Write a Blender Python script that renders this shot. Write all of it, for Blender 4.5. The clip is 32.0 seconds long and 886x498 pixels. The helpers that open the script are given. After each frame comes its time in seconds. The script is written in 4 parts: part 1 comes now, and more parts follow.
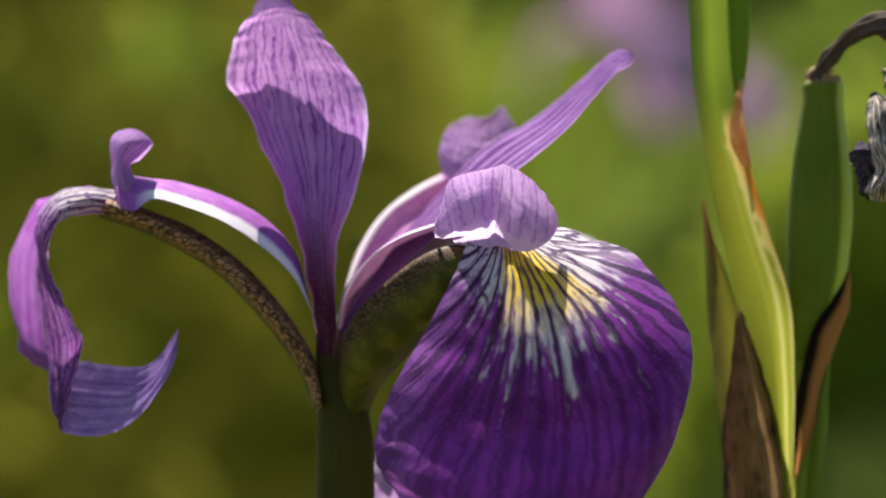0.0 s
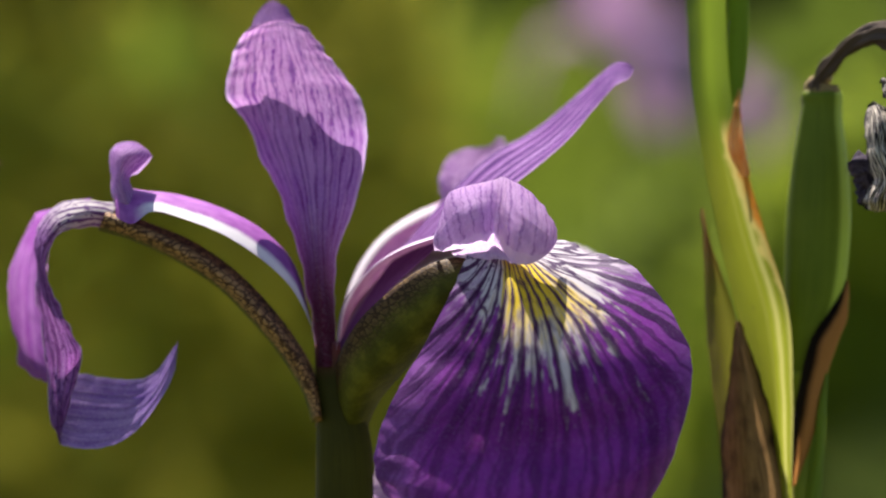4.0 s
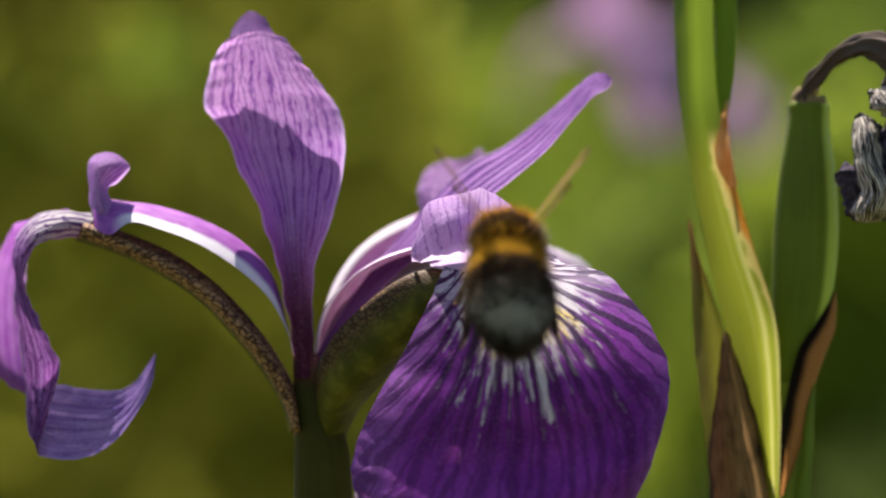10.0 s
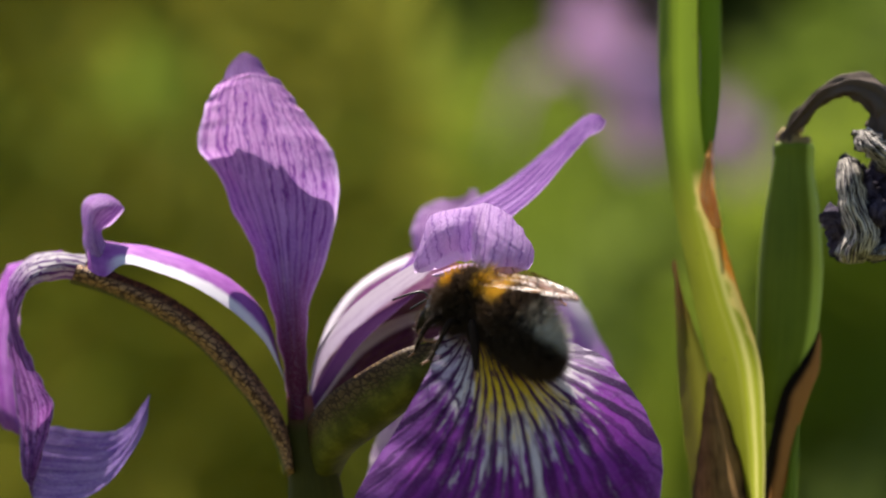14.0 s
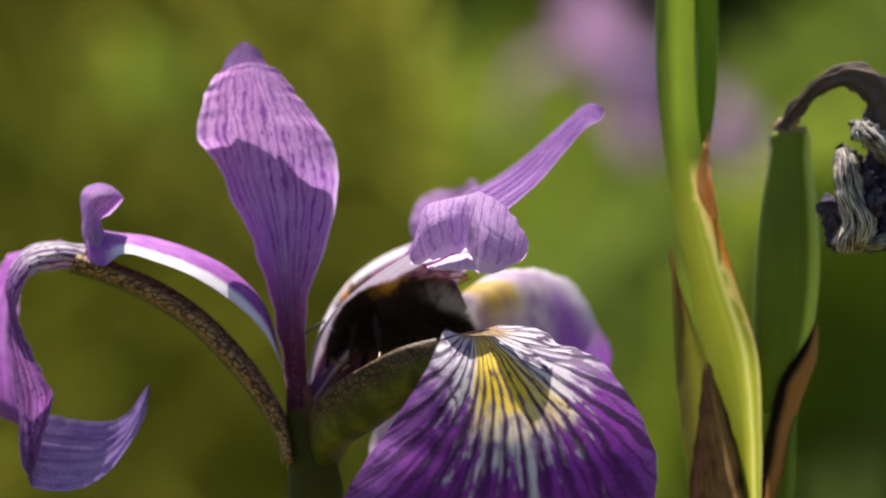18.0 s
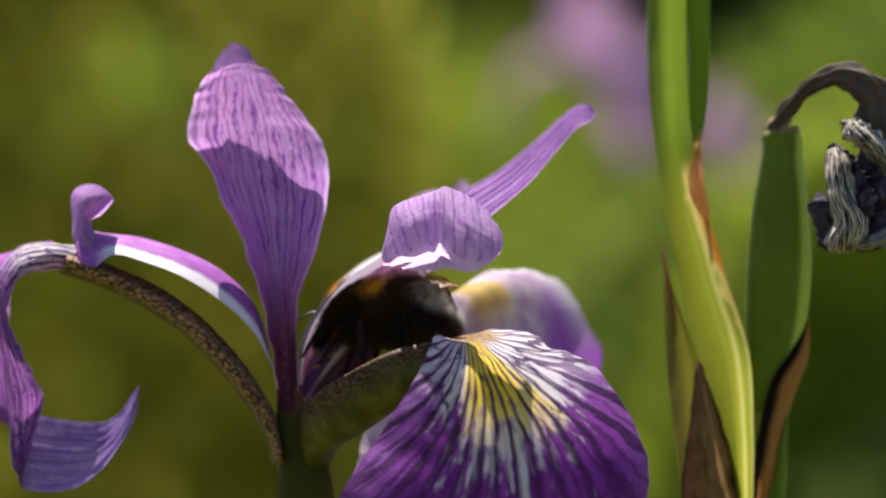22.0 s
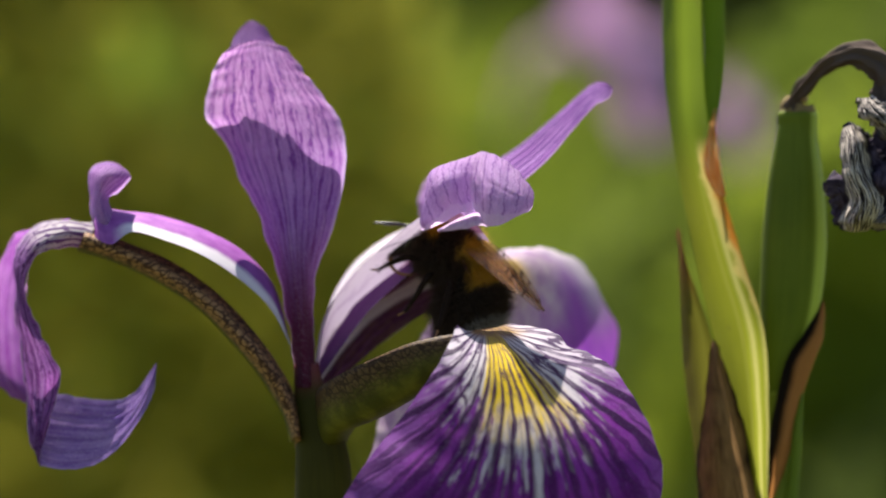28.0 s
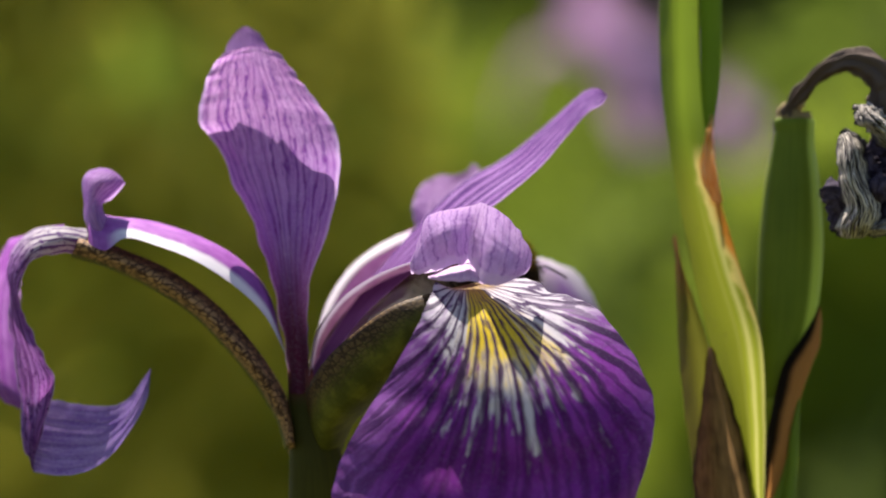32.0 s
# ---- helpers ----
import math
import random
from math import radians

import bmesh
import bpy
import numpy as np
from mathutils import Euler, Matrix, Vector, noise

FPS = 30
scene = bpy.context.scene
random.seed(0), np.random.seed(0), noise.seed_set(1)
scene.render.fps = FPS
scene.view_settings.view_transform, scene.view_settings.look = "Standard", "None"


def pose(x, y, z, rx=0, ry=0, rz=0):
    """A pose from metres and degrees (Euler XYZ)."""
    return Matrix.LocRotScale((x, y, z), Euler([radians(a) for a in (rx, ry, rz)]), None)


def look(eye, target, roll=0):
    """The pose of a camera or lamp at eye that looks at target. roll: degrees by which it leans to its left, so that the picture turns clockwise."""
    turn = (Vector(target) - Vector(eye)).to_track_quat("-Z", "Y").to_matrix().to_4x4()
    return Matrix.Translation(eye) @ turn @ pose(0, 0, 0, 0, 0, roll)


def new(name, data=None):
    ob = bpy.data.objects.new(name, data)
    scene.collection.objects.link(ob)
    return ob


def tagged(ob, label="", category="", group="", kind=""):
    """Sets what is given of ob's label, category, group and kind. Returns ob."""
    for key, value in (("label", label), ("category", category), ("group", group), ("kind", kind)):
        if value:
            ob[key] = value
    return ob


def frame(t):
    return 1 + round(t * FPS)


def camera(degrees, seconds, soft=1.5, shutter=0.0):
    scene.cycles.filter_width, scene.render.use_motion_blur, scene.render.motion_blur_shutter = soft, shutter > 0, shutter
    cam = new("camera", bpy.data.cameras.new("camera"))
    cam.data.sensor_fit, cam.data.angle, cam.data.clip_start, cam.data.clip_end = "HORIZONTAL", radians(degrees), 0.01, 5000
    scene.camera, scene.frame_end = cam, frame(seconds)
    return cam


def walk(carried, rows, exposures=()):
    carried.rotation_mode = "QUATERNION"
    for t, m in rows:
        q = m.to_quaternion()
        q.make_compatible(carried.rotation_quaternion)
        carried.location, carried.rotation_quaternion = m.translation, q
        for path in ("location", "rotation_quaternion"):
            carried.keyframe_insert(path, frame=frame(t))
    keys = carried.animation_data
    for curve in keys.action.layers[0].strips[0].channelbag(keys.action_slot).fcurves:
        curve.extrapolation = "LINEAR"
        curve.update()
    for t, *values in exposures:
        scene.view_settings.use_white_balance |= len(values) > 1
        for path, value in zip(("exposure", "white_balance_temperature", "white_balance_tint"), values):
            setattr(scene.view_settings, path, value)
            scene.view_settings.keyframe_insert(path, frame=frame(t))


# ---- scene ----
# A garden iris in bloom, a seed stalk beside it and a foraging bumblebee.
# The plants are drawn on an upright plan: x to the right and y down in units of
# 0.056 mm, with a depth in mm away from the lens; V() turns that into metres.
UNIT = 0.056e-3
REACH = 0.385          # lens to the plane of the flower, metres
EYE_H = 0.60           # height of the lens over the ground


def V(x, y, d=0.0):
    k = (REACH + d * 0.001) / REACH
    return Vector(((x - 784) * UNIT * k, d * 0.001, EYE_H + (441 - y) * UNIT * k))


# ---------------------------------------------------------------- camera
cam = camera(13.01, 32.0, soft=2.0, shutter=0.4)
cam.data.dof.use_dof = True
cam.data.dof.focus_distance = 0.372
cam.data.dof.aperture_fstop = 18.0
# the lens drifts and tips as it is held: (seconds, shift of the plants to the right and up in mm in the plane of the flower)
walk(cam, [(t, look((-0.5e-3 * dx, -REACH, EYE_H - 0.5e-3 * dz), (-1e-3 * dx, 0.0, EYE_H - 1e-3 * dz))) for t, dx, dz in (
        (0, 0, -0), (0.5, 0, -0.26), (1, -0.17, -0.34), (1.5, -0.6, 0.08), (2, -0.34, 0.09), (2.5, 0.09, -0), (3, 0.26, -0.69), (3.5, -0.13, -1.07), (5.5, -0.17, -0.38),
        (6, -0.17, -0.6), (6.5, -0.3, -0.6), (7, 0, -0.56), (7.5, 0.43, -0.99), (8, 0.86, -1.59), (8.5, -0.64, -1.67), (9, -1.46, -1.5), (9.5, -1.2, -1.76),
        (10, -1.41, -2.06), (10.5, -1.76, -2.66), (11, -1.8, -3.34), (11.5, -1.67, -4.72), (12, -1.37, -5.66), (12.5, -1.46, -6), (13, -1.33, -6.05),
        (13.5, -2.19, -5.66), (14, -2.96, -6.09), (14.5, -2.53, -5.75), (16.5, -2.57, -4.85), (17, -3.34, -5.06), (17.5, -3.81, -5.06), (18, -3.26, -5.1),
        (18.5, -2.27, -5.1), (19, -2.7, -5.15), (19.5, -3.21, -5.1), (20, -3.65, -5.32), (20.5, -4.5, -5.32), (21, -4.76, -5.06), (21.5, -4.29, -5.06),
        (22, -4.07, -5.06), (22.5, -4.12, -4.76), (23, -4.03, -5.01), (23.5, -3.6, -5.19), (24, -3.69, -4.84), (24.5, -2.66, -4.33), (25, -2.32, -4.16),
        (25.5, -2.32, -3.95), (27.5, -2.4, -3.04), (28, -2.57, -2.96), (28.5, -2.32, -3.47), (29, -2.44, -3.47), (29.5, -2.91, -3.13), (30, -2.44, -3.04),
        (30.5, -2.7, -3.34), (31, -3.26, -3.47), (31.5, -3.34, -3.69), (32, -2.91, -3.6))])

# ---------------------------------------------------------------- light
SUN_FROM = Vector((-0.17, 0.52, 0.95)).normalized()
sun = new("sun", bpy.data.lights.new("sun", "SUN"))
sun.data.energy, sun.data.angle, sun.data.color = 5.0, radians(0.53), (1.0, 0.93, 0.85)
sun.rotation_mode = "QUATERNION"
sun.rotation_quaternion = (-SUN_FROM).to_track_quat("-Z", "Y")
world = bpy.data.worlds.new("sky")
scene.world = world
world.use_nodes = True
wn = world.node_tree
sky = wn.nodes.new("ShaderNodeTexSky")
sky.sky_type, sky.sun_disc = "NISHITA", False
sky.sun_elevation = math.asin(SUN_FROM.z)
sky.sun_rotation = math.atan2(SUN_FROM.x, SUN_FROM.y)
wn.links.new(sky.outputs[0], wn.nodes["Background"].inputs[0])
wn.nodes["Background"].inputs[1].default_value = 0.06
scene.view_settings.exposure = 1.55


# ---------------------------------------------------------------- node helpers
class Mat:
    """A node material under construction; every method returns an output socket."""

    def __init__(self, name, rough=0.5, spec=0.3):
        self.m = bpy.data.materials.new(name)
        self.m.use_nodes = True
        self.t = self.m.node_tree
        self.bsdf = self.t.nodes["Principled BSDF"]
        self.bsdf.inputs["Roughness"].default_value = rough
        self.bsdf.inputs["Specular IOR Level"].default_value = spec
        self.out = self.t.nodes["Material Output"]

    def node(self, kind, **sockets):
        n = self.t.nodes.new(kind)
        for k, v in sockets.items():
            self.put(n.inputs[k.replace("_", " ")], v)
        return n

    def put(self, socket, v):
        if isinstance(v, bpy.types.NodeSocket):
            self.t.links.new(v, socket)
        elif isinstance(v, tuple) and len(v) == 3 and socket.type == "RGBA":
            socket.default_value = (*v, 1.0)
        else:
            socket.default_value = v

    def math(self, op, a, b=0.0, c=0.0):
        n = self.t.nodes.new("ShaderNodeMath")
        n.operation = op
        for s, v in zip(n.inputs, (a, b, c)):
            self.put(s, v)
        return n.outputs[0]

    def mix(self, f, a, b, mode="MIX"):
        n = self.t.nodes.new("ShaderNodeMix")
        n.data_type, n.blend_type = "RGBA", mode
        self.put(n.inputs[0], f), self.put(n.inputs[6], a), self.put(n.inputs[7], b)
        return n.outputs[2]

    def step(self, x, lo, hi):
        """0 below lo, 1 above hi, smooth between."""
        n = self.t.nodes.new("ShaderNodeMapRange")
        n.interpolation_type = "SMOOTHSTEP"
        if lo < hi:
            self.put(n.inputs[1], lo), self.put(n.inputs[2], hi)
        else:
            self.put(n.inputs[1], hi), self.put(n.inputs[2], lo)
            self.put(n.inputs[3], 1.0), self.put(n.inputs[4], 0.0)
        self.put(n.inputs[0], x)
        return n.outputs[0]

    def uv(self):
        n = self.t.nodes.new("ShaderNodeUVMap")
        s = self.t.nodes.new("ShaderNodeSeparateXYZ")
        self.t.links.new(n.outputs[0], s.inputs[0])
        return s.outputs[0], s.outputs[1]

    def place(self):
        return self.t.nodes.new("ShaderNodeTexCoord").outputs["Object"]

    def axis(self, i):
        s = self.t.nodes.new("ShaderNodeSeparateXYZ")
        self.t.links.new(self.place(), s.inputs[0])
        return s.outputs[i]

    def vec(self, x, y, z=0.0):
        n = self.t.nodes.new("ShaderNodeCombineXYZ")
        self.put(n.inputs[0], x), self.put(n.inputs[1], y), self.put(n.inputs[2], z)
        return n.outputs[0]

    def noise(self, where, scale, detail=3.0, rough=0.55):
        n = self.t.nodes.new("ShaderNodeTexNoise")
        self.put(n.inputs["Vector"], where)
        n.inputs["Scale"].default_value = scale
        n.inputs["Detail"].default_value = detail
        n.inputs["Roughness"].default_value = rough
        return n.outputs[0]

    def bump(self, height, strength, dist):
        n = self.t.nodes.new("ShaderNodeBump")
        n.inputs["Strength"].default_value, n.inputs["Distance"].default_value = strength, dist
        self.put(n.inputs["Height"], height)
        self.put(self.bsdf.inputs["Normal"], n.outputs[0])

    def done(self, colour, through_light=0.0, glow_colour=None):
        """through_light: the share of light that passes the thin sheet."""
        self.put(self.bsdf.inputs["Base Color"], colour)
        if through_light:
            tr = self.t.nodes.new("ShaderNodeBsdfTranslucent")
            self.put(tr.inputs[0], glow_colour if glow_colour is not None else colour)
            mx = self.t.nodes.new("ShaderNodeMixShader")
            mx.inputs[0].default_value = through_light
            self.t.links.new(self.bsdf.outputs[0], mx.inputs[1])
            self.t.links.new(tr.outputs[0], mx.inputs[2])
            self.t.links.new(mx.outputs[0], self.out.inputs[0])
        return self.m


def veins(m, u, v, count, wobble=0.9, width=0.26, fork=0.35, core=0.06, taper=0.0):
    """A mask of fine veins that run along a petal, wander, swell and fork twice as it widens."""
    fine = m.noise(m.vec(m.math("MULTIPLY", u, 30.0), m.math("MULTIPLY", v, 40.0), 7.7), 1.0, 2.0)
    swell = m.noise(m.vec(m.math("MULTIPLY", u, 7.0), m.math("MULTIPLY", v, 22.0), 1.9), 1.0, 2.0)
    out = None
    for k, (mult, start, strength) in enumerate(((1.0, -1.0, 1.0), (2.03, fork, 0.8), (4.1, fork + 0.3, 0.5))):
        n = m.noise(m.vec(m.math("MULTIPLY", u, 4.0 + 3 * k), m.math("MULTIPLY", v, 5.0 + 3 * k), 3.3 * k), 1.7, 3.0)
        x = m.math("ADD", m.math("MULTIPLY", v, count * mult), m.math("ADD", m.math("MULTIPLY", n, wobble * (2 + 1.4 * k)), m.math("MULTIPLY", fine, 0.25)))
        tri = m.math("ADD", m.math("ABSOLUTE", m.math("SUBTRACT", m.math("FRACT", x), 0.5)), m.math("MULTIPLY", m.math("SUBTRACT", swell, 0.5), 0.26))
        if taper:
            tri = m.math("SUBTRACT", tri, m.math("MULTIPLY", u, taper))
        line = m.step(tri, 0.5 - width * (1 - 0.12 * k), 0.5 - width * core)
        if k:
            line = m.math("MULTIPLY", m.math("MULTIPLY", line, strength), m.step(u, start, start + 0.25))
        out = line if out is None else m.math("MAXIMUM", out, line)
    return out


def petal_material(name, base, vein, claw, count=16, light=0.5, claw_end=0.32, edge=None, pale=0.14, across=False, claw_vein=0.0, glow=None, relief=0.8, strength=0.92, wobble=0.9, deep=0.0, core=0.06, width=0.26, frost=0.16):
    m = Mat(name, 0.65, 0.03)
    u, v = m.uv()
    if across:
        u, v = m.math("SUBTRACT", 1.0, v), u
    mask = veins(m, u, v, count, wobble, width, core=core)
    blotch = m.noise(m.place(), 260.0, 4.0)
    patch = m.noise(m.vec(m.math("MULTIPLY", u, 3.0), m.math("MULTIPLY", v, 9.0), 2.0), 1.5, 3.0)
    grain = m.noise(m.place(), 5200.0, 2.0)
    col = m.mix(m.step(patch, 0.35, 0.70), base, m.mix(0.35, base, vein))
    # lower petal: darker claw pigment plus the shade there, put into the colour
    col = m.mix(m.math("MULTIPLY", m.step(u, 0.74, 0.30), deep), col, (0.215, 0.085, 0.365))
    fibre = m.noise(m.vec(m.math("MULTIPLY", u, 3.0), m.math("MULTIPLY", v, count * 5.0), 4.4), 1.0, 3.0, 0.6)
    col = m.mix(m.math("MULTIPLY", m.step(fibre, 0.40, 0.62), 0.30), col, m.mix(0.6, base, (0.62, 0.48, 0.72)))
    col = m.mix(m.math("MULTIPLY", mask, strength), col, vein)
    col = m.mix(m.step(blotch, 0.35, 0.75), col, m.mix(pale, col, (0.75, 0.55, 0.85)))
    col = m.mix(m.step(m.math("ADD", u, m.math("MULTIPLY", m.math("SUBTRACT", patch, 0.5), 0.2)), claw_end, 0.10), col, claw)
    if claw_vein:
        net = m.noise(m.vec(m.math("MULTIPLY", u, 40.0), m.math("MULTIPLY", v, 9.0)), 1.0, 3.0)
        col = m.mix(m.math("MULTIPLY", m.math("MAXIMUM", mask, m.step(net, 0.55, 0.62)), claw_vein), col, vein)
    if edge:
        col = m.mix(m.math("MULTIPLY", m.step(m.math("ABSOLUTE", m.math("SUBTRACT", v, 0.5)), 0.46, 0.495), 0.75), col, edge)
    col = m.mix(m.math("MULTIPLY", m.step(grain, 0.45, 0.75), frost), col, (0.9, 0.8, 1.0))
    h = m.math("SUBTRACT", m.math("MULTIPLY", grain, 0.5), mask)
    m.bump(h, relief, 0.00022)
    return m.done(col, light, m.mix(0.28, col, glow) if glow else None)


def fall_material():
    m = Mat("fall_blade", 0.55, 0.06)
    u, v = m.uv()
    side = m.math("SUBTRACT", v, 0.535)
    off = m.math("ABSOLUTE", side)
    fan = m.math("ARCTAN2", side, m.math("ADD", m.math("MULTIPLY", u, 1.15), 0.07))
    mask = veins(m, u, fan, 8.6, 0.40, 0.25, 0.24, 0.50, 0.05)
    streak = m.noise(m.vec(m.math("MULTIPLY", u, 2.5), m.math("MULTIPLY", fan, 16.0)), 1.0, 3.0, 0.7)
    fleck = m.noise(m.vec(m.math("MULTIPLY", u, 24.0), m.math("MULTIPLY", fan, 34.0)), 1.0, 3.0)
    a, c = m.math("DIVIDE", u, 0.465), m.math("DIVIDE", off, 0.40)
    reach = m.math("ADD", m.math("SQRT", m.math("ADD", m.math("MULTIPLY", a, a), m.math("MULTIPLY", c, c))),
                   m.math("ADD", m.math("MULTIPLY", m.math("SUBTRACT", streak, 0.5), 1.5), m.math("MULTIPLY", m.math("SUBTRACT", fleck, 0.5), 0.9)))
    white = m.step(reach, 1.06, 0.92)
    rim = m.math("MULTIPLY", m.math("MAXIMUM", m.step(v, 0.64, 0.78), m.step(v, 0.30, 0.12)), m.step(m.math("ADD", u, m.math("MULTIPLY", m.math("SUBTRACT", fleck, 0.5), 0.3)), 0.36, 0.20))
    white = m.math("MAXIMUM", white, m.math("MULTIPLY", rim, 0.88))
    deep = m.noise(m.place(), 170.0, 4.0)
    purple = m.mix(m.step(deep, 0.3, 0.7), (0.104, 0.009, 0.168), (0.222, 0.030, 0.300))
    purple = m.mix(m.step(off, 0.36, 0.5), purple, (0.21, 0.065, 0.29))
    col = m.mix(white, purple, (0.56, 0.51, 0.55))
    gold = m.math("MULTIPLY", m.step(m.math("ADD", m.math("ABSOLUTE", fan), m.math("MULTIPLY", m.math("SUBTRACT", streak, 0.5), 0.8)), 0.54, 0.38),
                  m.step(m.math("ADD", u, m.math("MULTIPLY", m.math("SUBTRACT", fleck, 0.5), 0.3)), 0.42, 0.28))
    col = m.mix(gold, col, (0.72, 0.50, 0.008))
    cell = m.t.nodes.new("ShaderNodeTexVoronoi")
    cell.feature = "DISTANCE_TO_EDGE"
    cell.inputs["Scale"].default_value = 1.0
    warp = m.math("MULTIPLY", fleck, 0.5)
    m.put(cell.inputs["Vector"], m.vec(m.math("ADD", m.math("MULTIPLY", u, 9.0), warp), m.math("ADD", m.math("MULTIPLY", fan, 8.5), warp)))
    shoulder = m.math("MULTIPLY", m.step(side, 0.12, 0.24), m.step(u, 0.34, 0.22))
    net = m.math("MULTIPLY", m.step(m.math("SUBTRACT", cell.outputs[0], m.math("MULTIPLY", shoulder, 0.035)), 0.055, 0.02), m.step(off, 0.06, 0.22))
    col = m.mix(m.math("MULTIPLY", net, m.math("MULTIPLY_ADD", white, 0.7, 0.25)), col, (0.030, 0.005, 0.055))
    strong = m.math("MULTIPLY", m.math("MULTIPLY_ADD", m.step(u, 0.60, 0.36), 0.45, 0.53), m.math("MULTIPLY_ADD", m.math("MULTIPLY", shoulder, m.step(fleck, 0.40, 0.55)), -0.45, 1.0))
    col = m.mix(m.math("MULTIPLY", mask, strong), col, (0.022, 0.003, 0.042))
    speck = m.math("MULTIPLY", m.step(fleck, 0.54, 0.60), m.step(u, 0.55, 0.2))
    col = m.mix(m.math("MULTIPLY", speck, m.step(m.math("ABSOLUTE", fan), 0.34, 0.12)), col, (0.05, 0.015, 0.03))
    throat = m.mix(m.step(fleck, 0.44, 0.56), (0.34, 0.22, 0.07), (0.05, 0.015, 0.02))
    col = m.mix(m.math("MULTIPLY", m.step(u, 0.13, 0.05), m.step(off, 0.40, 0.22)), col, throat)
    grain = m.noise(m.place(), 5200.0, 2.0)
    col = m.mix(m.math("MULTIPLY", m.step(grain, 0.5, 0.8), 0.10), col, (0.8, 0.7, 1.0))
    m.bump(m.math("SUBTRACT", m.math("MULTIPLY", grain, 0.5), mask), 0.35, 0.0002)
    return m.done(col, 0.34, m.mix(0.20, col, (0.42, 0.10, 0.46)))


def rear_fall_material():
    m = Mat("rear_fall_blade", 0.6, 0.06)
    u, v = m.uv()
    off = m.math("ABSOLUTE", m.math("SUBTRACT", v, 0.5))
    mask = veins(m, u, v, 8, 0.6)
    n = m.noise(m.place(), 140.0, 3.0)
    side = m.math("ADD", m.math("MULTIPLY", n, 0.30), m.math("ADD", m.math("MULTIPLY", u, 0.55), m.math("MULTIPLY", v, 0.42)))
    violet = m.mix(m.step(n, 0.3, 0.7), (0.20, 0.04, 0.35), (0.31, 0.09, 0.44))
    fine = m.noise(m.place(), 420.0, 4.0)
    cream = m.mix(m.step(fine, 0.35, 0.65), (0.66, 0.58, 0.58), (0.50, 0.37, 0.50))
    col = m.mix(m.step(side, 0.50, 0.74), cream, violet)
    col = m.mix(m.math("MULTIPLY", m.step(off, 0.20, 0.08), m.math("MULTIPLY", m.step(u, 0.30, 0.16), 0.9)), col, (0.60, 0.42, 0.05))
    col = m.mix(m.math("MULTIPLY", m.math("MULTIPLY", m.step(v, 0.84, 0.99), m.step(u, 0.52, 0.30)), 0.8), col, (0.80, 0.74, 0.76))
    col = m.mix(m.math("MULTIPLY", mask, 0.2), col, (0.20, 0.06, 0.30))
    return m.done(col, 0.5)


def haft_material(name, dark_side, dark=(0.035, 0.016, 0.008), pale=(0.36, 0.22, 0.07), size=1.4, net=None):
    """The claw of a fall: mottled brown on its upper side, olive green beneath."""
    m = Mat(name, 0.6, 0.08)
    u, v = m.uv()
    n = m.noise(m.vec(m.math("MULTIPLY", u, 48.0), m.math("MULTIPLY", v, 13.0)), size, 3.0, 0.6)
    mott = m.mix(m.step(n, 0.40, 0.58), dark, pale)
    if net:
        cell = m.t.nodes.new("ShaderNodeTexVoronoi")
        cell.feature = "DISTANCE_TO_EDGE"
        cell.inputs["Scale"].default_value = 1.0
        warp = m.math("MULTIPLY", n, 0.9)
        m.put(cell.inputs["Vector"], m.vec(m.math("ADD", m.math("MULTIPLY", u, net[0]), warp), m.math("ADD", m.math("MULTIPLY", v, net[1]), warp)))
        mott = m.mix(m.step(cell.outputs[0], 0.04, 0.15), dark, m.mix(m.step(n, 0.35, 0.6), m.mix(0.5, dark, pale), pale))
    n2 = m.noise(m.place(), 380.0, 4.0)
    green = m.mix(m.step(n2, 0.35, 0.7), (0.055, 0.055, 0.008), (0.125, 0.12, 0.016))
    edge = m.math("ADD", v, m.math("MULTIPLY", m.math("SUBTRACT", n, 0.5), 0.25))
    col = m.mix(m.step(edge, dark_side[0], dark_side[1]), green, mott)
    line = m.math("ABSOLUTE", m.math("SUBTRACT", m.math("FRACT", m.math("MULTIPLY", v, 14.0)), 0.5))
    col = m.mix(m.math("MULTIPLY", m.step(line, 0.40, 0.5), 0.18), col, (0.035, 0.022, 0.012))
    m.bump(n, 0.4, 0.0002)
    return m.done(col)


def style_material(name, light=0.4, white_from=0.0, white_to=1.0, inner=((0.27, 0.065, 0.30), (0.36, 0.11, 0.39)), beyond=None, rim=(0.62, 0.58, 0.60)):
    """A style arm: a coloured spine and a broad white margin between two shares of its width."""
    m = Mat(name, 0.55, 0.08)
    u, v = m.uv()
    n = m.noise(m.vec(m.math("MULTIPLY", u, 7.0), m.math("MULTIPLY", v, 5.0)), 2.0, 4.0)
    col = m.mix(m.step(n, 0.3, 0.7), inner[0], inner[1])
    e = m.math("ADD", v, m.math("MULTIPLY", m.math("SUBTRACT", n, 0.5), 0.08))
    if beyond:
        col = m.mix(m.step(e, beyond[0] + 0.03, beyond[0] - 0.03), col, beyond[1])
    white = m.math("MULTIPLY", m.step(e, white_from - 0.03, white_from + 0.04), m.step(e, white_to + 0.04, white_to - 0.04))
    col = m.mix(m.math("MULTIPLY", white, m.step(u, 0.86, 0.70)), col, rim)
    col = m.mix(m.math("MULTIPLY", veins(m, u, v, 8), 0.25), col, (0.20, 0.06, 0.26))
    m.bump(m.noise(m.place(), 4200.0, 2.0), 0.35, 0.0001)
    return m.done(col, light)


